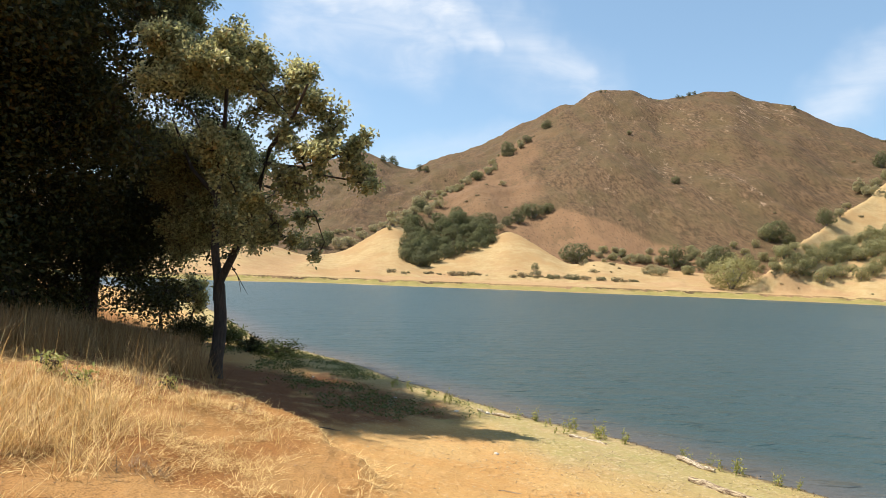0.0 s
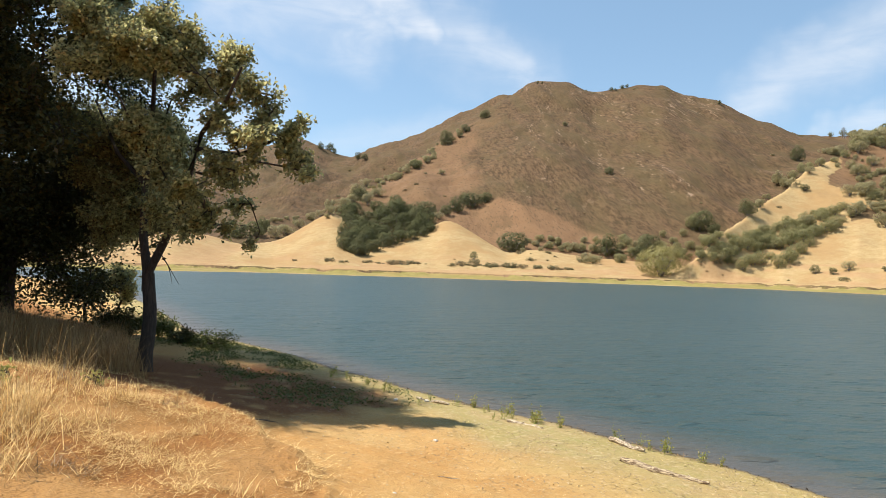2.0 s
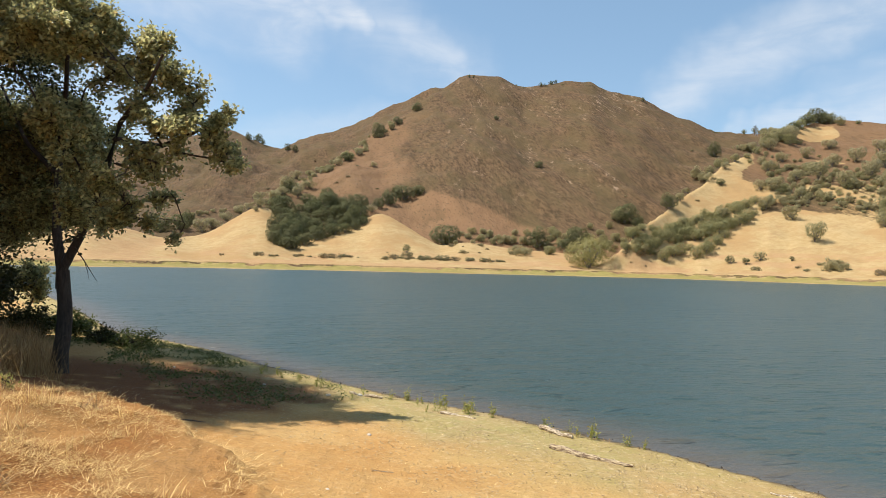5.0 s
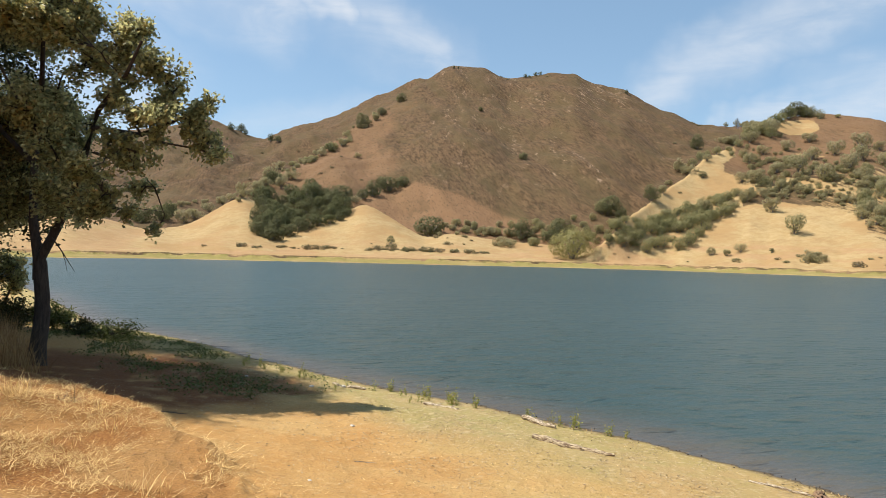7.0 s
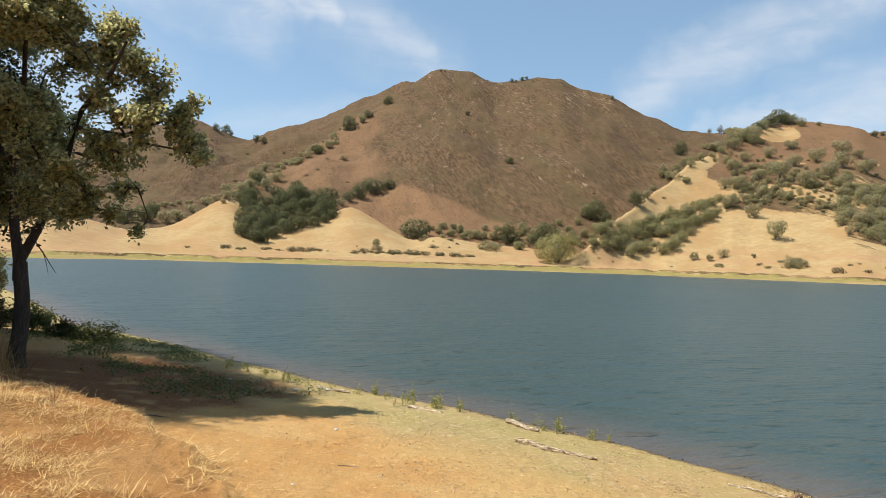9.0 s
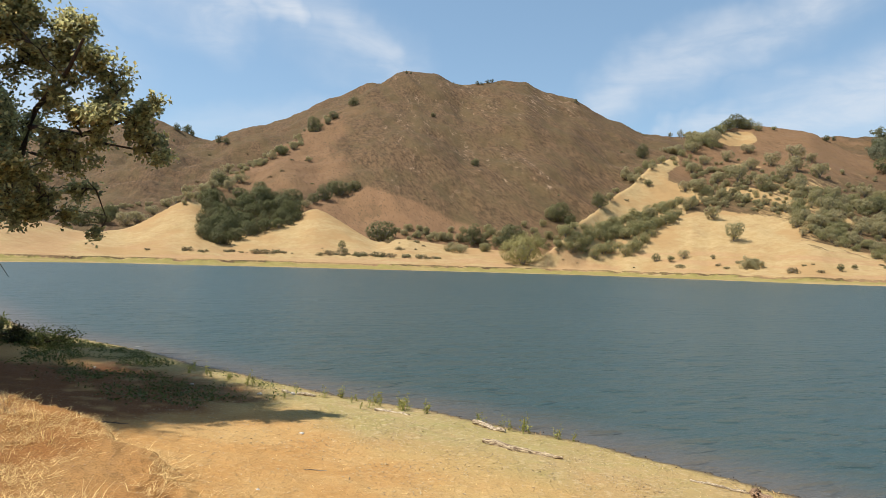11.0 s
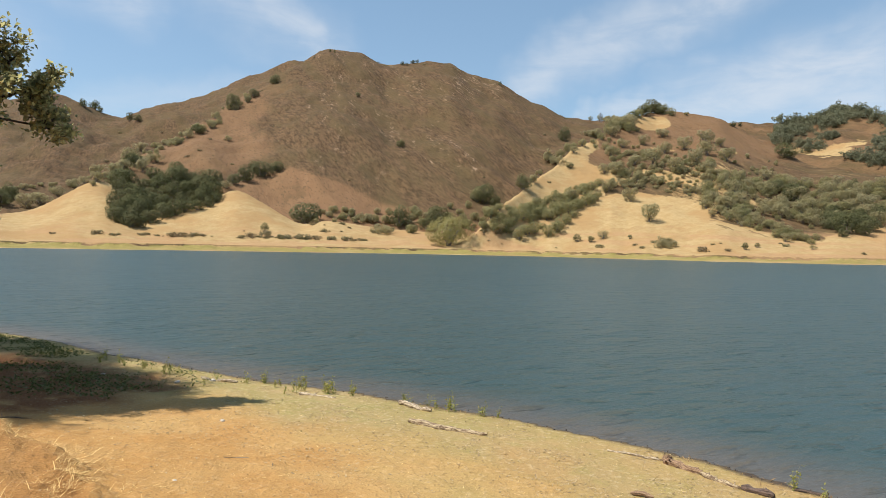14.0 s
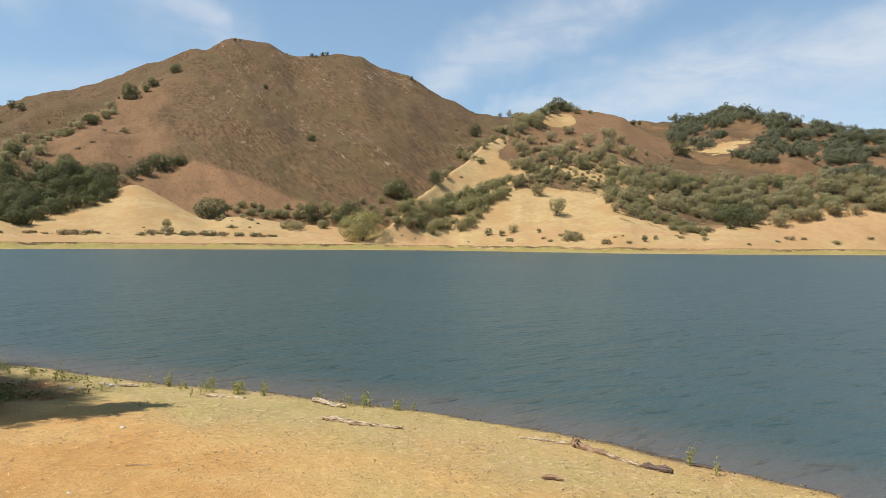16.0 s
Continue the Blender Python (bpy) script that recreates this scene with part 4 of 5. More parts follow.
STAND = [(5.1, 4.41, 1.2), (4.4, 4.76, 1.1), (3.7, 9.36, 1.1), (1.9, 8.39, 1.1), (1.1, 7.96, 1.0), (0.6, 7.73, 0.8), (-2.8, 5.67, 1.0), (-3.3, 5.28, 1.2), (5.2, 8.42, 0.9), (4.1, 10.18, 1.0), (-0.8, 6.27, 1.2), (-1.4, 5.42, 1.2), (-3.9, 4.71, 1.2), (-4.7, 4.39, 1.0)]
plant_all(GREY, STAND, 45)
STAND = [(-9.2, 2.11, 1.5), (-8.4, 2.48, 1.5), (-7.3, 3.15, 1.5), (-6.2, 3.92, 1.4), (-5.5, 4.20, 1.1), (-4.6, 4.73, 1.2), (-3.6, 5.11, 1.4), (-2.7, 5.55, 1.6), (-2.3, 6.06, 1.4), (-1.3, 6.02, 1.4), (-0.4, 6.26, 1.4), (-1.6, 7.08, 1.2)]
plant_all(GREY, STAND, 46)
STAND = [(14.1, 2.69, 1.4), (15.7, 2.39, 1.2), (15.0, 2.03, 1.2), (22.0, 1.87, 1.5), (25.5, 2.73, 1.5), (24.5, 2.31, 2.0), (26.0, 1.57, 2.0), (26.7, 2.34, 1.8), (27.5, 1.59, 1.8), (28.5, 1.35, 1.8), (21.3, 1.00, 1.5), (16.6, 2.26, 1.1), (17.9, 1.94, 1.2), (19.1, 2.61, 1.5), (23.0, 2.68, 1.8), (24.5, 3.31, 1.7), (21.5, 3.01, 1.5), (26.2, 3.34, 1.5)]
plant_all(OLIVE, [(a, e, w * 0.8) for a, e, w in STAND], 47)
STAND = [(29.5, 1.62, 2.0), (30.8, 0.87, 2.0), (32.1, 1.39, 2.0), (33.4, 1.15, 2.2), (30.5, 2.39, 2.0), (32.1, 2.92, 2.0), (33.6, 2.68, 2.2), (35.1, 3.20, 2.2), (36.6, 3.96, 2.0), (37.1, 5.22, 1.8), (35.6, 4.46, 2.2), (34.1, 3.85, 2.0), (32.6, 3.68, 1.8), (31.1, 3.16, 1.7), (29.5, 2.48, 1.5), (28.5, 2.11, 1.5), (28.4, 2.97, 1.5), (37.6, 4.72, 1.2), (34.4, 1.92, 1.8), (34.9, 2.44, 1.5)]
plant_all(OLIVE, [(a, e - 0.2, w * 1.05) for a, e, w in STAND], 48)
plant_all(OLIVE, [(a + 0.6, e + 0.2, w * 0.95) for a, e, w in STAND], 59)
plant_all(GREY, [(a - 0.4, e - 0.3, w * 0.6) for a, e, w in STAND[::2]], 58)
STAND = [(40.4, 4.07, 1.4), (41.9, 2.38, 1.9), (38.5, 4.97, 1.3), (39.6, 5.37, 1.3), (38.1, 6.47, 1.5), (39.1, 6.47, 1.5), (40.9, 5.87, 1.0), (42.6, 5.56, 1.1), (38.1, 0.84, 1.3), (38.6, 7.96, 1.3), (39.6, 8.69, 1.5), (41.3, 8.92, 1.5), (43.0, 8.16, 1.7), (44.5, 8.37, 1.6), (45.5, 7.14, 1.7), (42.1, 7.19, 1.8), (44.0, 6.43, 1.7), (40.6, 7.21, 1.7), (46.4, 7.84, 1.7), (47.9, 7.33, 1.7), (40.1, 10.30, 2.0), (38.6, 9.68, 1.5), (46.2, 8.81, 1.6), (47.4, 8.54, 0.9), (42.8, 9.47, 1.3), (59.7, 1.43, 1.7), (60.7, 2.05, 1.4), (62.0, 2.17, 1.3)]
plant_all(GREY, STAND, 49)
STAND = [(18.6, 0.72, 1.8), (37.9, 0.08, 1.0), (43.6, 0.09, 1.8), (46.3, -0.08, 1.0), (57.5, -0.04, 0.5), (-1.0, 0.32, 0.7), (-0.2, 0.25, 1.0), (0.9, 0.22, 1.0), (1.8, 0.23, 1.0), (2.4, 0.20, 0.6), (3.1, 0.39, 0.5), (4.0, 0.31, 0.4), (6.4, 0.21, 1.1), (7.2, 0.31, 1.0), (8.3, 0.52, 1.1), (9.4, 0.30, 1.1), (10.5, 0.31, 1.1), (11.6, 0.33, 1.2), (12.7, 0.29, 1.1), (13.9, 0.26, 0.9), (15.2, 0.28, 0.7), (16.7, 0.25, 0.7), (13.4, 1.51, 0.5), (6.6, 0.81, 0.4), (25.0, 1.31, 0.5), (29.3, 0.14, 0.5), (28.1, 0.38, 0.5), (34.1, -0.06, 0.5)]
plant_all(BRUSH, STAND, 50)
STAND = [(35.9, 0.52, 0.8), (37.1, 0.53, 0.7), (40.4, 0.86, 0.6), (8.3, 0.84, 0.9), (49.4, 0.15, 0.6), (50.3, 0.31, 0.5)]
plant_all(SHRUB, STAND, 51)
plant_all(OLIVE, [(36.8, 11.2, 0.7), (37.6, 11.2, 0.9), (38.4, 11.1, 1.1), (39.2, 11.1, 1.3), (40.0, 11.2, 1.4), (40.8, 11.3, 1.6), (41.5, 11.5, 1.7), (42.2, 11.5, 1.7), (42.9, 11.4, 1.5), (43.5, 11.2, 1.3), (44.7, 11.2, 0.7)], 54)
plant_all(LIVE, [(41.2, 11.4, 1.4), (41.9, 11.6, 1.5), (42.6, 11.4, 1.3), (39.6, 10.7, 1.1), (40.4, 11.0, 1.2)], 55)
plant_all(OLIVE, [(40.1, 10.0, 1.6), (40.7, 10.0, 1.2), (39.3, 10.3, 1.5), (38.3, 9.9, 1.5), (37.8, 9.4, 1.4), (37.1, 9.1, 1.2), (38.8, 10.2, 1.4), (38.2, 8.5, 1.4), (39.1, 8.1, 1.3), (37.3, 8.7, 1.0)], 56)
plant_all(OLIVE, [(34.3, 8.0, 1.4), (33.5, 7.2, 2.0), (34.9, 8.4, 1.5), (36.1, 8.9, 1.5), (37.0, 9.6, 1.6), (27.0, 3.9, 2.3), (28.1, 4.3, 1.6), (32.4, 6.4, 1.4), (35.5, 8.7, 1.3)], 57)
thicket(OLIVE, 120, 46.2, 54.4, (3.0, 0.0), (6.8, 5.2), 1.15, 5)
thicket(GREY, 110, 46.2, 54.4, (2.9, 0.0), (6.6, 5.2), 1.15, 35)
thicket(GREY, 50, 54.3, 58.5, (2.0, 2.0), (5.4, 5.0), 1.15, 36)
thicket(OLIVE, 40, 54.3, 58.5, (2.2, 2.2), (5.4, 5.0), 1.2, 37)
thicket(LIVE, 16, 54.6, 57.6, (0.6, 1.4), (2.4, 2.6), 1.3, 15)
thicket(LIVE, 10, 49.0, 60.0, (2.5, 2.8), (5.6, 4.8), 1.0, 45)
thicket(LIVE, 40, -3.6, 4.2, (1.3, 3.0), (4.4, 4.9), 1.9, 16)
plant_all(LIVE, [(-3.4, 1.8, 1.6), (-2.9, 1.2, 1.5), (-2.2, 0.95, 1.6), (-1.5, 0.92, 1.6), (-0.7, 1.3, 1.7), (0.3, 1.75, 1.7), (1.0, 2.0, 1.7), (1.8, 2.3, 1.6), (2.8, 2.5, 1.5), (-1.9, 1.5, 1.8), (-1.0, 1.9, 1.8), (0.0, 2.4, 1.8), (-2.8, 2.0, 1.8), (3.7, 2.8, 1.2), (4.3, 3.2, 1.1)], 53)
thicket(GREY, 80, 58.4, 69.0, (1.5, 2.5), (4.6, 4.8), 1.25, 6)
thicket(OLIVE, 90, 58.4, 69.0, (2.2, 3.0), (5.0, 5.2), 1.2, 38)
thicket(SCRUB, 170, 38.4, 47.0, (5.3, 4.3), (8.4, 7.6), 0.75, 7)
thicket(OLIVE, 40, 39.0, 47.0, (5.6, 4.8), (8.4, 7.6), 0.8, 39)
thicket(SCRUB, 60, 38.0, 52.0, (8.0, 5.5), (9.6, 7.2), 0.45, 46)
thicket(LIVE, 26, 58.5, 69.0, (6.4, 5.6), (9.6, 7.6), 1.6, 47)
thicket(LIVE, 10, 52.0, 57.5, (8.8, 10.0), (10.2, 10.6), 1.9, 48)
thicket(LIVE, 8, 58.5, 66.0, (9.6, 8.0), (10.0, 8.3), 1.4, 49)
thicket(BRUSH, 30, 12, 29, (0.9, 0.9), (2.4, 2.6), 1.0, 9)
thicket(BRUSH, 26, -12, 34, (5.5, 4.5), (9.0, 11.0), 0.35, 10)
thicket(SCRUB, 34, -3.6, 4.6, (4.9, 9.9), (5.6, 10.5), 0.8, 61)
thicket(OLIVE, 14, -3.0, 3.6, (5.1, 9.3), (5.8, 9.9), 0.9, 62)
thicket(SCRUB, 10, 4.6, 9.0, (10.2, 13.2), (11.0, 13.6), 0.7, 63)
thicket(SCRUB, 20, -12.0, -3.0, (2.0, 4.6), (2.8, 5.6), 0.8, 64)
thicket(OLIVE, 46, 29.5, 37.4, (0.9, 4.0), (2.8, 5.8), 1.45, 66)
thicket(OLIVE, 26, 21.0, 30.0, (1.0, 1.0), (3.0, 3.2), 1.35, 67)
thicket(BRUSH, 24, 6.0, 17.0, (0.22, 0.22), (0.36, 0.36), 0.8, 68)
thicket(BRUSH, 14, -8.0, 4.0, (0.2, 0.2), (0.36, 0.36), 0.7, 69)
thicket(SCRUB, 26, 12.5, 24.0, (1.6, 1.6), (2.8, 3.0), 0.9, 65)
thicket(BRUSH, 16, 40, 66, (-0.4, 0.1), (0.6, 1.0), 0.8, 12)
plant_all(SHRUB, [(20.0, 15.6, 0.5), (20.4, 15.65, 0.4), (20.9, 15.8, 0.6), (21.3, 15.85, 0.5), (13.6, 16.4, 0.35), (14.0, 16.4, 0.3), (28.8, 14.1, 0.4)], 90)
r_ = random.Random(94)
plant_all(BRUSH, [(a, float(np.interp(a, AZ_FINE, SPUR_EL)) - 0.12, r_.uniform(0.14, 0.3)) for a in [r_.uniform(2, 36) for _ in range(70)]], 95)
plant_all(GREY, [(32.0, 5.7, 0.9), (35.4, 8.3, 1.0), (39.3, 10.4, 1.6), (38.6, 10.1, 1.5), (37.4, 9.7, 1.2), (40.0, 10.6, 1.6)], 91)
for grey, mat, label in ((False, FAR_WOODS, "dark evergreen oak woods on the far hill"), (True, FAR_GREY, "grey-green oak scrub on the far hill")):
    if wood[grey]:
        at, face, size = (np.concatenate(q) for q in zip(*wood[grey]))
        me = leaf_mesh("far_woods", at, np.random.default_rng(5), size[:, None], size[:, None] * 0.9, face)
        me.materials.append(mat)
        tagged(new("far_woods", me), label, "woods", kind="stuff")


# ---- dry grass, weeds and driftwood of the bank ----
def make_straw_material(name, dark, light, glow):
    m, n = material(name)
    pick = n.add("ShaderNodeNewGeometry").outputs["Random Per Island"]
    colour = n.mix(pick, dark, light)
    body = n.add("ShaderNodeBsdfPrincipled", {"Base Color": colour, "Roughness": 0.6, "Specular IOR Level": 0.3})
    thin_ = n.add("ShaderNodeBsdfTranslucent", {"Color": colour})
    finish(n, n.add("ShaderNodeMixShader", {0: glow, 1: body.outputs[0], 2: thin_.outputs[0]}).outputs[0])
    return m


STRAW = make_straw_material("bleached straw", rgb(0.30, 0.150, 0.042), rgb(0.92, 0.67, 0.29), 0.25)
# darker than the straw: shade put into the grass colour; also colours shore debris
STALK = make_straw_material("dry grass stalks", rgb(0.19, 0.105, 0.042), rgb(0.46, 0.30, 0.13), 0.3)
DEAD = make_straw_material("dead weed stems", rgb(0.13, 0.08, 0.045), rgb(0.36, 0.25, 0.14), 0.15)
CHIPS = make_straw_material("dried mud chips", rgb(0.19, 0.125, 0.06), rgb(0.45, 0.33, 0.17), 0.0)
WEED = make_leaf_material("weed leaves", rgb(0.20, 0.21, 0.05), rgb(0.46, 0.45, 0.12), rgb(0.45, 0.36, 0.14), 0.4, 0.15)
LUSH = make_leaf_material("lush shore leaves", rgb(0.05, 0.065, 0.014), rgb(0.18, 0.20, 0.05), rgb(0.26, 0.21, 0.07), 0.35, 0.10)


def blades(name, feet, rng, low, high, lean, width, bend=0.25):
    """Grass blades: two quads each, narrowing to the tip. lean: mean and spread of the tilt from upright, in degrees."""
    feet = np.asarray(feet)
    n = len(feet)
    h = low + (high - low) * rng.random(n) ** 1.4
    tilt, turn = np.radians(np.clip(rng.normal(lean[0], lean[1], n), 0, 88)), rng.random(n) * 2 * np.pi
    way_ = np.stack([np.sin(tilt) * np.cos(turn), np.sin(tilt) * np.sin(turn), np.cos(tilt)], 1)
    side = np.stack([-np.sin(turn + rng.normal(0, 0.6, n)), np.cos(turn), 0.15 * rng.normal(size=n)], 1)
    side /= np.linalg.norm(side, axis=1)[:, None]
    sag = np.stack([np.cos(turn), np.sin(turn), -0.6 * np.ones(n)], 1) * (bend * h * rng.random(n))[:, None]
    w = (width * (0.6 + 0.8 * rng.random(n)))[:, None]
    mid, tip = feet + way_ * (h * 0.55)[:, None] + sag * 0.2, feet + way_ * h[:, None] + sag
    tip[:, 2] = np.maximum(tip[:, 2], feet[:, 2] + 0.01)
    q = np.stack([feet - side * w, feet + side * w, mid + side * w * 0.75, mid - side * w * 0.75, tip + side * w * 0.2, tip - side * w * 0.2], 1)
    f = np.array([[0, 1, 2, 3], [3, 2, 4, 5]])
    return mesh_from_arrays(name, q.reshape(-1, 3), (np.arange(n)[:, None, None] * 6 + f).reshape(-1, 4))


def feet_on_bank(rng, count, az, r, keep):
    """Random points of the bank in a sector, kept with the chance that keep(x, y, e, d) gives."""
    a = np.radians(az[0] + (az[1] - az[0]) * rng.random(count))
    q = r[0] + (r[1] - r[0]) * rng.random(count) ** 0.8
    x, y = q * np.sin(a), q * np.cos(a)
    ok = rng.random(count) < keep(x, y, ledge_distance(x, y), bank_distance(x, y))
    x, y = x[ok], y[ok]
    return np.stack([x, y, lands(x, y)[0] - 0.01], 1)


MUD = make_bark_material("wet mud", rgb(0.035, 0.026, 0.018), rgb(0.10, 0.07, 0.045), 9.0)
CLOD = make_bark_material("earth clods", rgb(0.24, 0.14, 0.07), rgb(0.42, 0.27, 0.14), 9.0)


def stuff(name, me, mat, label, category):
    me.materials.append(mat)
    return tagged(new(name, me), label, category, kind="stuff")


nr = np.random.default_rng(77)
bald_of = lambda x, y: fbm(x * 0.9, y * 0.9, 65, 3)
mat_feet = feet_on_bank(nr, 420000, (-46, 10), (3.2, 14), lambda x, y, e, d: smooth(-0.45, 0.8, e + 1.3 * fbm(x * 2.0, y * 2.0, 62, 3)) * smooth(-0.10, 0.08, bald_of(x, y) + 0.07 + 0.28 * np.clip(np.hypot(x, y) - 5.6, -9, 0.35) * (0.25 + 0.75 * smooth(-20, -27, np.degrees(np.arctan2(x, y))))) * (0.12 + 0.88 * smooth(-0.08, 0.08, fbm(x * 3.3, y * 3.3, 64, 3))))
stuff("straw_mat", blades("straw_mat", mat_feet, nr, 0.035, 0.14, (76, 13), 0.0023), STRAW, "matted bleached straw over the bank", "dry grass")
tuft_c = feet_on_bank(nr, 300, (-50, 2), (4.6, 9.5), lambda x, y, e, d: smooth(0.2, 0.9, e) * (0.12 + 0.88 * smooth(-1.8, -3.4, x)) * smooth(-0.12, 0.10, fbm(x * 1.1, y * 1.1, 68, 2)))
tufts = np.repeat(tuft_c, 44, 0) + nr.normal(size=(len(tuft_c) * 44, 3)) * np.array([0.09, 0.09, 0])
stuff("grass_tufts", blades("grass_tufts", tufts, nr, 0.08, 0.28, (40, 18), 0.0022), STRAW, "pale dry grass tufts standing on the bank", "dry grass")
clump_c = feet_on_bank(nr, 70, (-42, -27), (5.2, 7.6), lambda x, y, e, d: smooth(0.6, 1.2, e))
clump = np.repeat(clump_c, 60, 0) + nr.normal(size=(len(clump_c) * 60, 3)) * np.array([0.11, 0.11, 0])
stuff("tall_grass", blades("tall_grass", clump, nr, 0.12, 0.46, (34, 16), 0.0027, 0.6), STRAW, "tall clumps of pale arching dry grass", "dry grass")
tall = feet_on_bank(nr, 9000, (-50, -21), (6.0, 9.6), lambda x, y, e, d: 0.22 * smooth(0.8, 1.8, e) * smooth(-0.04, 0.10, fbm(x * 1.5, y * 1.5, 67, 2)) * smooth(-2.4, -4.0, x))
stuff("tall_stalks", blades("tall_stalks", tall, nr, 0.25, 0.85, (22, 12), 0.0024, 0.4), STRAW, "tall pale grass stalks leaning over the straw", "dry grass")
brush_c = feet_on_bank(nr, 70, (-46, -6), (5.2, 8.8), lambda x, y, e, d: smooth(0.3, 0.9, e) * smooth(-0.05, 0.12, fbm(x * 1.3, y * 1.3, 66, 2)))
brush_at = np.repeat(brush_c, 60, 0) + nr.normal(size=(len(brush_c) * 60, 3)) * np.array([0.10, 0.10, 0])
stuff("dead_weeds", blades("dead_weeds", brush_at, nr, 0.06, 0.26, (48, 20), 0.0026, 0.3), DEAD, "grey-brown dead weed clumps among the straw", "dry weeds")
# grass where the oaks' shade falls, that shade painted in by the browner colour
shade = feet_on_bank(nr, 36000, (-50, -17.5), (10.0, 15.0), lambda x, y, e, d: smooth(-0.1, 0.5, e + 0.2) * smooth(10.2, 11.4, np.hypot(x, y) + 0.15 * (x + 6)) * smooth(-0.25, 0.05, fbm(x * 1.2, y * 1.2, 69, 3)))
stuff("shaded_grass", blades("shaded_grass", shade, nr, 0.2, 0.7, (15, 9), 0.0035, 0.3), STALK, "tall dry grass under the oaks, browned to stand in for shade", "dry grass")
low = feet_on_bank(nr, 11000, (-26, 6), (11, 24), lambda x, y, e, d: smooth(0.25, 0.8, d) * smooth(4.4, 2.6, d) * smooth(-0.06, 0.12, fbm(x * 0.9, y * 0.9, 73, 3)) * smooth(1.4, -0.8, x))
low_at = np.repeat(low, 7, 0) + nr.normal(size=(len(low) * 7, 3)) * np.array([0.07, 0.07, 0.022]) + np.array([0, 0, 0.035])
stuff("ground_weeds", leaf_mesh("ground_weeds", low_at, nr, 0.052, 0.026, (0, 0, 0.7)), LUSH, "low green weeds in the shade along the shore", "weeds")


def sprig(seed):
    """A shore weed, built at the origin: a few thin stems with small leaves up them."""
    r, n = random.Random(seed), np.random.default_rng(seed)
    ob = tagged(new("shore_weed"), "thin yellow-green weed sprouting at the water's edge", "weed", "shore weeds")
    stems, at = [], []
    for _ in range(r.randint(3, 6)):
        tip = Vector((r.gauss(0, 0.05), r.gauss(0, 0.05), r.uniform(0.12, 0.34)))
        line = bent(r, (r.gauss(0, 0.03), r.gauss(0, 0.03), -0.02), tip, 0.008, 4)
        stems.append((line, [0.003, 0.003, 0.0025, 0.002, 0.001]))
        for p in line[1:]:
            at += [np.array(p) + n.normal(size=3) * 0.016 for _ in range(3)]
    part("stem", join_tubes("stem", stems, 4), WEED, ob)
    tagged(part("leaves", leaf_mesh("leaves", at, n, 0.045, 0.020, (0, 0, 0.3)), WEED, ob), kind="stuff")
    return ob


SPRIGS = [sprig(600 + i) for i in range(4)]
spots = [(0.26, 13.55), (1.57, 12.4), (1.87, 12.4), (2.26, 11.35), (2.48, 11.45), (2.83, 11.35), (3.2, 10.85), (4.2, 9.5), (4.38, 9.35), (4.74, 8.95), (-0.18, 14.5), (-1.0, 15.6), (3.93, 10.25), (1.09, 12.8), (6.70, 4.98), (6.62, 4.55), (4.78, 8.9), (0.4, 13.6), (0.15, 13.7)]
r_ = random.Random(91)
for k in range(26):
    x0, y0 = r_.choice(spots[:13])
    spots.append((x0 + r_.gauss(0, 0.35), y0 + r_.gauss(0.1, 0.3)))
for k, (x, y) in enumerate(spots):
    if float(bank_distance(np.array([x]), np.array([y]))[0]) < 0.04:
        continue
    m = pose(x, y, ground_z(x, y), 0, 0, r_.uniform(0, 360)) @ Matrix.Scale(r_.uniform(0.6, 1.05), 4)
    if k < len(SPRIGS):
        SPRIGS[k].matrix_basis = m
    else:
        copy_thing(SPRIGS[k % 4], m)


def make_wood_material(name, dark, light):
    m, n = material(name)
    at = n.add("ShaderNodeTexCoord").outputs["Object"]
    along = n.add("ShaderNodeMapping", {0: at, "Scale": (1.0, 9.0, 9.0)}).outputs[0]
    grain = n.noise(along, 9.0, 5.0, 0.7)
    colour = n.mix(n.ramp(grain, 0.42, 0.58), dark, light)
    finish(n, n.add("ShaderNodeBsdfPrincipled", {"Base Color": colour, "Roughness": 0.85, "Normal": n.bump(grain, 1.0, 0.02)}).outputs[0])
    return m


BARKISH_PALE = make_wood_material("peeling driftwood", rgb(0.13, 0.075, 0.04), rgb(0.52, 0.40, 0.24))
PALE_WOOD = make_wood_material("weathered driftwood", rgb(0.17, 0.11, 0.06), rgb(0.62, 0.50, 0.34))
DARK_WOOD = make_wood_material("dark soaked bark", rgb(0.06, 0.04, 0.03), rgb(0.17, 0.11, 0.08))
BARKISH = make_wood_material("brown bark", rgb(0.16, 0.09, 0.05), rgb(0.36, 0.23, 0.13))
STONE = make_bark_material("pale stone", rgb(0.38, 0.33, 0.26), rgb(0.66, 0.59, 0.49), 8.0)


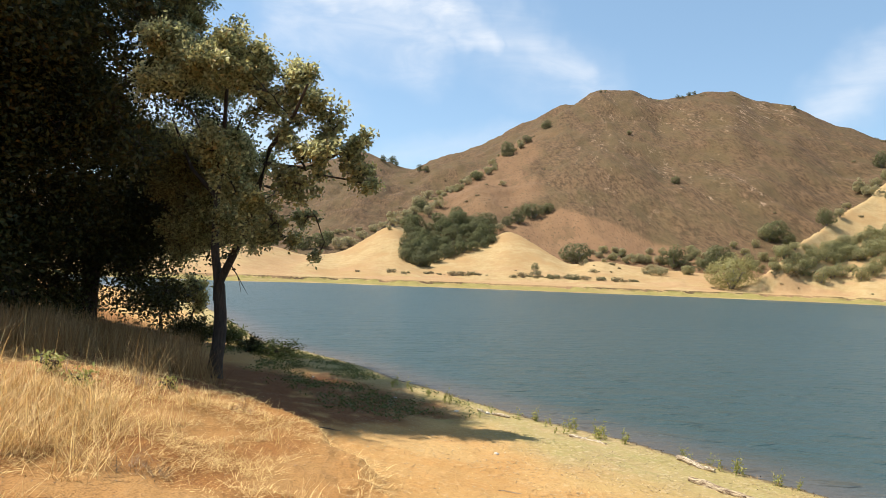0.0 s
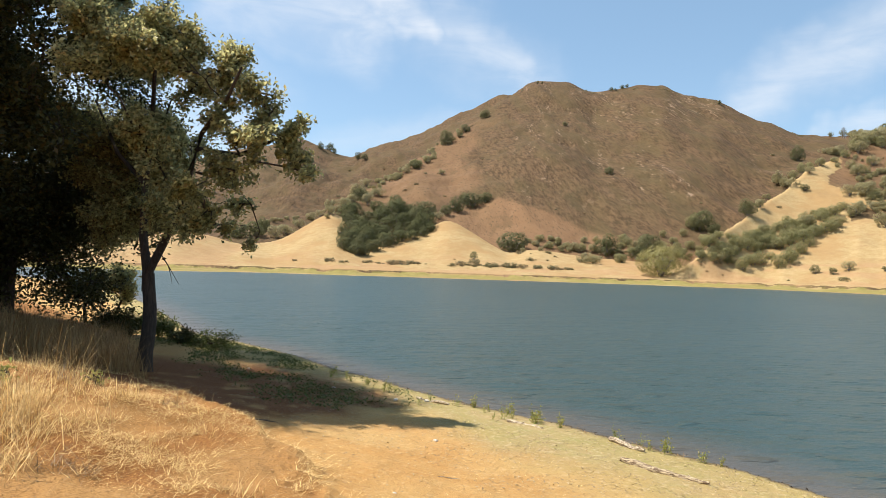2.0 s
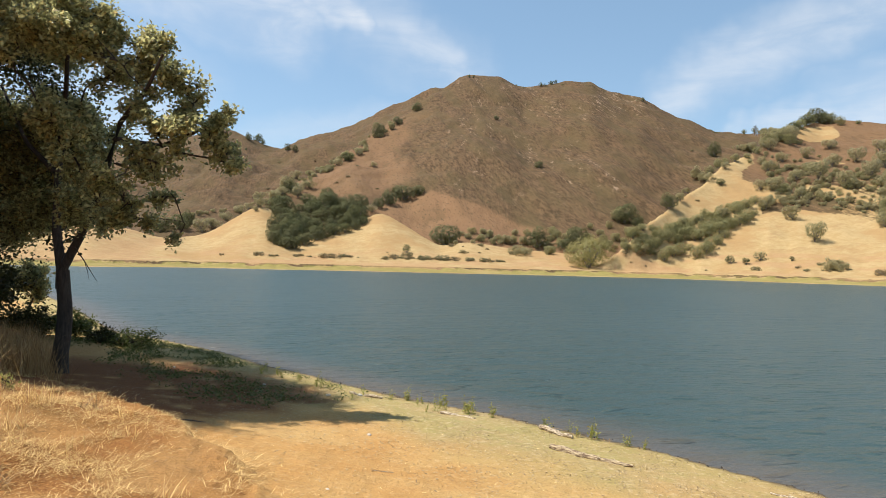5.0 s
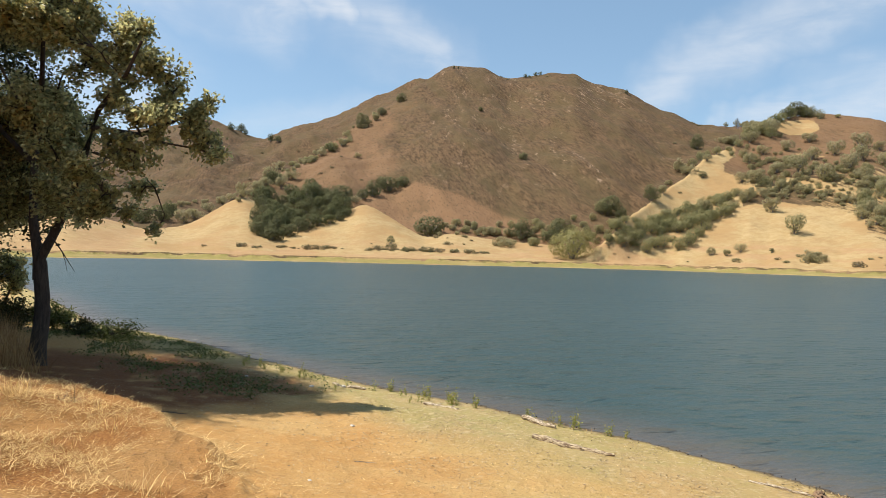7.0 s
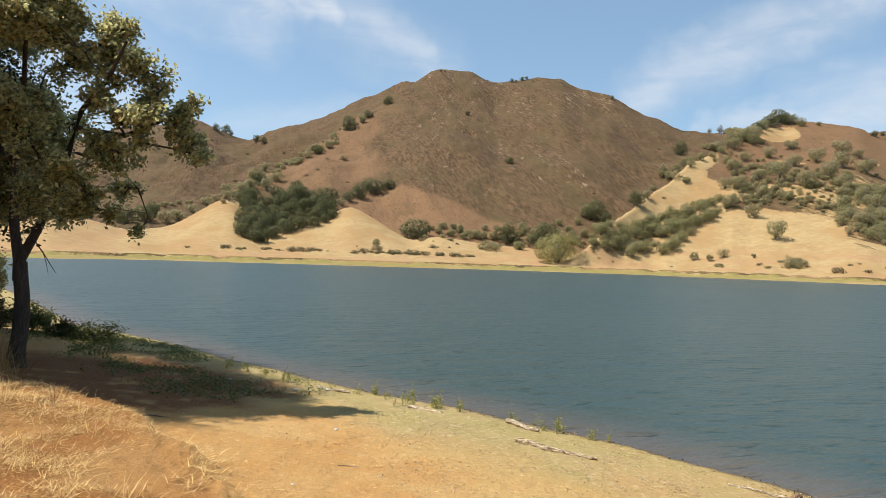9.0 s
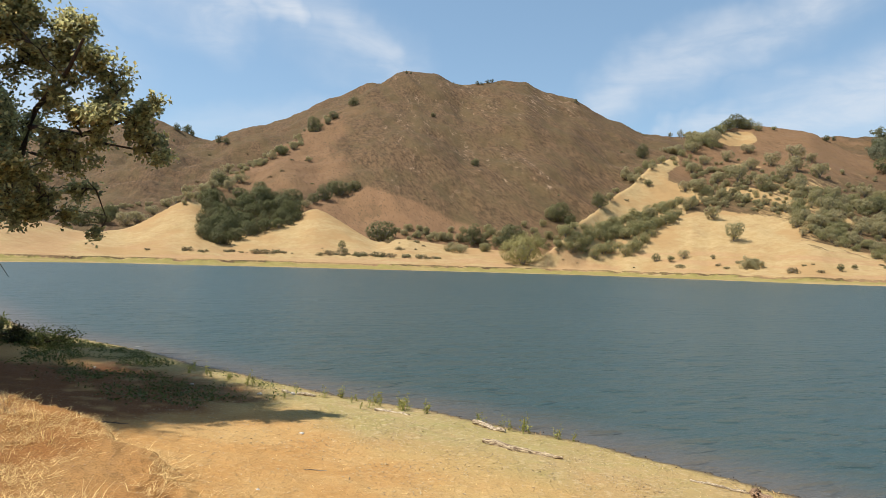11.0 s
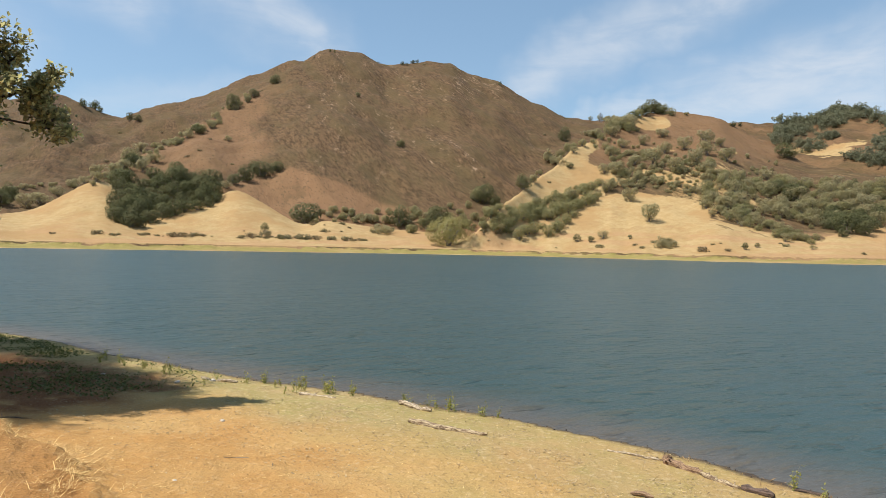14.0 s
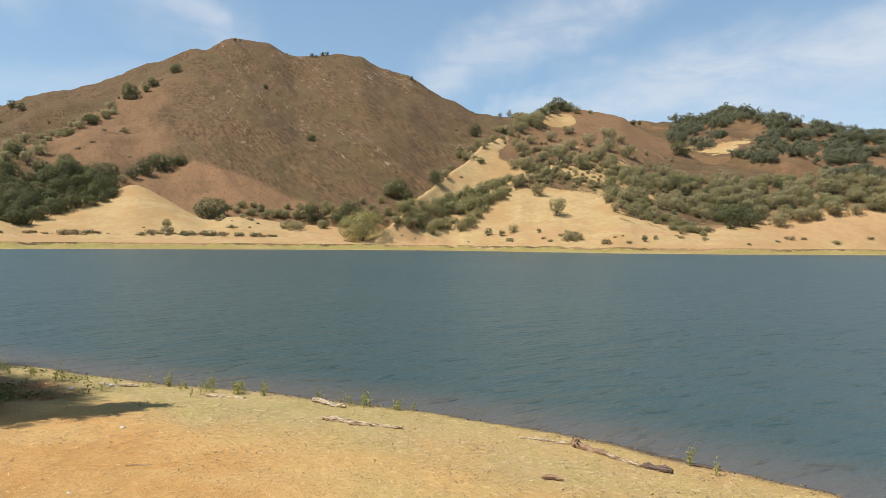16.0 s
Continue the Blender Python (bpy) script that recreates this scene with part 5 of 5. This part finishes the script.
def driftwood(name, label, a, b, radius, mat, seed, knots=7, taper=0.55, wobble=0.03, stubs=2):
    """A weathered log lying on the ground from a to b: a bent, uneven, split-ended stem with broken stubs of branches."""
    r = random.Random(seed)
    c = Vector(((a[0] + b[0]) / 2, (a[1] + b[1]) / 2))
    length, turn = math.dist(a, b), math.degrees(math.atan2(b[1] - a[1], b[0] - a[0]))
    za, zb = ground_z(*a), ground_z(*b)
    log = tagged(new(name), label, "driftwood")
    log.matrix_basis = pose(c.x, c.y, (za + zb) / 2, 0, -math.degrees(math.atan2(zb - za, length)), turn)
    line = bent(r, (-length / 2, 0, radius * 0.7), (length / 2, 0, radius * 0.6), wobble, knots)
    rad = [radius * (1 - (1 - taper) * i / knots) * r.uniform(0.75, 1.2) * (0.6 if i in (0, knots) else 1) for i in range(knots + 1)]
    bm = bmesh.new()
    v, f = tube_arrays(line, rad, 9)
    corners = [bm.verts.new(q + Vector((0, 0, 0)) + q.normalized() * r.gauss(0, radius * 0.13)) for q in v]
    for q in f:
        bm.faces.new([corners[i] for i in q])
    bm.faces.new(corners[:9][::-1])
    bm.faces.new(corners[-9:])
    me = bpy.data.meshes.new("stem")
    bm.to_mesh(me)
    bm.free()
    part("stem", me, mat, log)
    for _ in range(stubs):
        i = r.randrange(1, knots)
        tip = line[i] + Vector((r.uniform(-0.1, 0.1), r.choice((-1, 1)) * r.uniform(0.03, 0.08), r.uniform(0.01, 0.06)))
        part("stub", join_tubes("stub", [(bent(r, line[i], tip, 0.004, 3), [rad[i] * 0.4, rad[i] * 0.35, rad[i] * 0.3, rad[i] * 0.2])], 6), mat, log)
    return log


driftwood("driftwood_log", "short bleached driftwood log at the water's edge", (3.78, 10.05), (4.06, 9.35), 0.055, PALE_WOOD, 1, 7, 0.7)
driftwood("driftwood_log", "long bleached driftwood pole lying on the shore", (3.40, 8.62), (4.15, 7.62), 0.05, BARKISH_PALE, 2, 12, 0.5, 0.012, 4)
driftwood("driftwood_log", "flat pale driftwood stick among the weeds", (2.30, 11.12), (2.83, 10.66), 0.035, PALE_WOOD, 3, 7, 0.5)
driftwood("driftwood_branch", "thin pale crooked branch on the sand", (5.48, 6.75), (5.96, 6.12), 0.018, PALE_WOOD, 4, 7, 0.6, 0.03, 3)
driftwood("driftwood_branch", "brown and white forked branch on the sand", (5.92, 6.18), (5.96, 5.60), 0.058, BARKISH, 5, 7, 0.7, 0.03, 4)
driftwood("driftwood_branch", "thin pale end of a broken branch", (5.95, 5.62), (6.0, 5.10), 0.036, BARKISH_PALE, 6, 6, 0.6, 0.02, 2)
driftwood("driftwood_log", "short dark log lying on the sand", (6.0, 5.08), (6.14, 4.78), 0.045, DARK_WOOD, 7, 5, 0.9, 0.012, 1)
driftwood("driftwood_branch", "dark stick at the wet edge of the lake", (6.66, 4.95), (6.84, 4.6), 0.014, DARK_WOOD, 8, 5, 0.6, 0.01, 0)
driftwood("bark_piece", "flat brown piece of bark on the sand", (4.55, 5.20), (4.70, 5.03), 0.032, BARKISH, 9, 4, 0.6, 0.01, 0)
driftwood("driftwood_log", "pale driftwood heap beside the shore weeds", (0.82, 12.95), (1.42, 12.45), 0.04, PALE_WOOD, 10, 7, 0.6, 0.04, 4)
driftwood("driftwood_branch", "thin straw-coloured stick on the dirt", (0.70, 7.0), (0.95, 7.0), 0.007, PALE_WOOD, 11, 4, 0.6, 0.01, 0)
driftwood("bark_piece", "dark bark lying at the edge of the shade", (-1.75, 9.2), (-1.35, 9.1), 0.012, DARK_WOOD, 12, 5, 0.5, 0.012, 2)


def stone(x, y, size, seed):
    """A small pale stone: a dented, flattened ball."""
    r = random.Random(seed)
    bm = bmesh.new()
    bmesh.ops.create_icosphere(bm, subdivisions=2, radius=1.0)
    for v in bm.verts:
        v.co *= 1 + 0.25 * noise.noise(v.co * 1.3 + Vector((seed, 0, 0)))
        v.co = Vector((v.co.x * size, v.co.y * size * 0.7, v.co.z * size * 0.4))
    me = bpy.data.meshes.new("stone")
    bm.to_mesh(me)
    bm.free()
    me.materials.append(STONE)
    ob = tagged(new("stone", me), "small pale stone on the shore", "stone", "stones")
    ob.matrix_basis = pose(x, y, ground_z(x, y) + size * 0.15, 0, 0, r.uniform(0, 360))


for k, (x, y, size) in enumerate(((0.86, 9.05, 0.04), (0.38, 12.55, 0.06), (-0.9, 13.6, 0.045), (1.0, 12.7, 0.08), (1.25, 12.75, 0.06), (-0.35, 4.9, 0.03), (0.2, 6.0, 0.025), (-3.0, 15.4, 0.05))):
    stone(x, y, size, k)

bits = feet_on_bank(nr, 4000, (-14, 62), (4.0, 13), lambda x, y, e, d: smooth(0.3, 0.6, d) * smooth(0.3, -0.2, e) * smooth(-0.15, 0.1, fbm(x * 1.2, y * 1.2, 75, 2)))
stuff("litter", blades("litter", bits + np.array([0, 0, 0.012]), nr, 0.015, 0.06, (86, 3), 0.0028, 0.05), STRAW, "straw bits and twigs scattered on the trodden dirt", "litter")
clods = feet_on_bank(nr, 5000, (-40, 62), (3.6, 13), lambda x, y, e, d: smooth(0.1, 0.5, d) * smooth(-0.2, 0.15, fbm(x * 1.4, y * 1.4, 79, 2)))
stuff("clods", leaf_mesh("clods", clods + np.array([0, 0, 0.012]), nr, 0.018, 0.014, (0, 0, 3.0)), CLOD, "small dark clods and droppings on the dirt", "clods")


chips = feet_on_bank(nr, 60000, (-16, 66), (3.8, 15), lambda x, y, e, d: smooth(0.1, 0.3, d) * smooth(6.5, 1.5, d) * smooth(0.2, -0.2, e) * smooth(-0.12, 0.12, fbm(x * 2.2, y * 2.2, 76, 3)))
stuff("mud_chips", leaf_mesh("mud_chips", chips + np.array([0, 0, 0.012]), nr, 0.036, 0.013, (0, 0, 2.2)), CHIPS, "curled chips of dried mud and bark on the strand", "mud chips")


# ---- saplings and bushes at the shore ----
def bush(name, label, x, y, wide, tall_, leaf_mat, leaves, size, seed):
    r = random.Random(seed)
    g = ground_z(x, y)
    lobes = [(x + r.gauss(0, wide * 0.22), y + r.gauss(0, wide * 0.22), g + tall_ * r.uniform(0.35, 0.8), wide * 0.3) for _ in range(7)]
    build_tree(name, label, (x, y, g), (x, y, g + tall_ * 0.2), lobes, 0.02 + 0.02 * tall_, leaf_mat, leaves, size, seed, "", None, 7, 0.16)


bush("sapling", "small leafy oak sapling under the live oaks", -9.0, 20.5, 2.0, 2.3, DARK_LEAF, 2600, (0.10, 0.06), 31)
bush("sapling", "slender young oak beside the forked oak", -8.3, 21.0, 1.2, 2.4, OAK_LEAF, 4000, (0.10, 0.06), 32)
bush("shore_bush", "lush green bush at the shore behind the oak", -6.9, 21.0, 1.3, 0.45, LUSH, 5000, (0.08, 0.04), 33)
bush("shore_bush", "dark leafy bush in the shade behind the oak", -7.7, 19.8, 1.6, 0.75, DARK_LEAF, 4200, (0.08, 0.05), 39)
bush("shore_bush", "dark low bush near the water's edge", -5.8, 19.8, 0.7, 0.36, DARK_LEAF, 1600, (0.07, 0.045), 34)
bush("shore_bush", "low leafy weeds trailing towards the water", -4.7, 19.2, 1.5, 0.26, LUSH, 2200, (0.06, 0.035), 35)
bush("green_weed", "green weed clump in the dry grass", -4.5, 7.4, 0.30, 0.2, WEED, 260, (0.05, 0.03), 36)
bush("green_weed", "green weed clump in the dry grass", -3.9, 7.0, 0.28, 0.16, WEED, 220, (0.05, 0.03), 37)
bush("green_weed", "green weed clump in the dry grass", -3.3, 7.9, 0.18, 0.12, WEED, 120, (0.05, 0.03), 38)


def mast(x, y, tall_):
    """A lattice power mast on the far saddle."""
    ob = tagged(new("power_mast"), "thin grey lattice power mast on the ridge", "mast")
    ob.location = (x, y, ground_z(x, y) - 0.5)
    steel, n = material("galvanised steel")
    finish(n, n.add("ShaderNodeBsdfPrincipled", {"Base Color": rgb(0.35, 0.36, 0.37), "Roughness": 0.5, "Metallic": 0.6}).outputs[0])
    for sx, sy in ((-1, -1), (1, -1), (1, 1), (-1, 1)):
        part("leg", join_tubes("leg", [([(sx * 1.2, sy * 1.2, 0), (sx * 0.3, sy * 0.3, tall_)], [0.13, 0.11])], 4), steel, ob)
    for k in range(5):
        w, w2, z0, z1 = 1.2 - 0.18 * k, 1.02 - 0.18 * k, tall_ * k / 5, tall_ * (k + 1) / 5
        part("brace", join_tubes("brace", [([(-w, -w, z0), (w2, -w2, z1)], [0.07, 0.07]), ([(w, -w, z0), (-w2, -w2, z1)], [0.07, 0.07])], 4), steel, ob)
    for z0 in (0.75, 0.9):
        part("crossarm", join_tubes("crossarm", [([(-2.2, 0, tall_ * z0), (2.2, 0, tall_ * z0)], [0.12, 0.12])], 4), steel, ob)


mast(*bearing(37.65, 528.0), 9.5)

edge_bits = feet_on_bank(nr, 30000, (-20, 66), (5, 16), lambda x, y, e, d: smooth(0.03, 0.12, d) * smooth(0.75, 0.2, d) * smooth(-0.1, 0.1, fbm(x * 2, y * 2, 85, 2)))
stuff("shore_debris", blades("shore_debris", edge_bits + np.array([0, 0, 0.012]), nr, 0.02, 0.09, (80, 8), 0.005, 0.1), STALK, "straw, bark and mud bits washed up along the edge", "debris")
mud = feet_on_bank(nr, 16000, (-22, 66), (5, 18), lambda x, y, e, d: smooth(0.0, 0.06, d) * smooth(0.40, 0.12, d))
stuff("shore_mud", leaf_mesh("shore_mud", mud + np.array([0, 0, 0.012]), nr, 0.030, 0.022, (0, 0, 0.5)), MUD, "dark wet mud crumbs and soaked bark along the waterline", "mud")
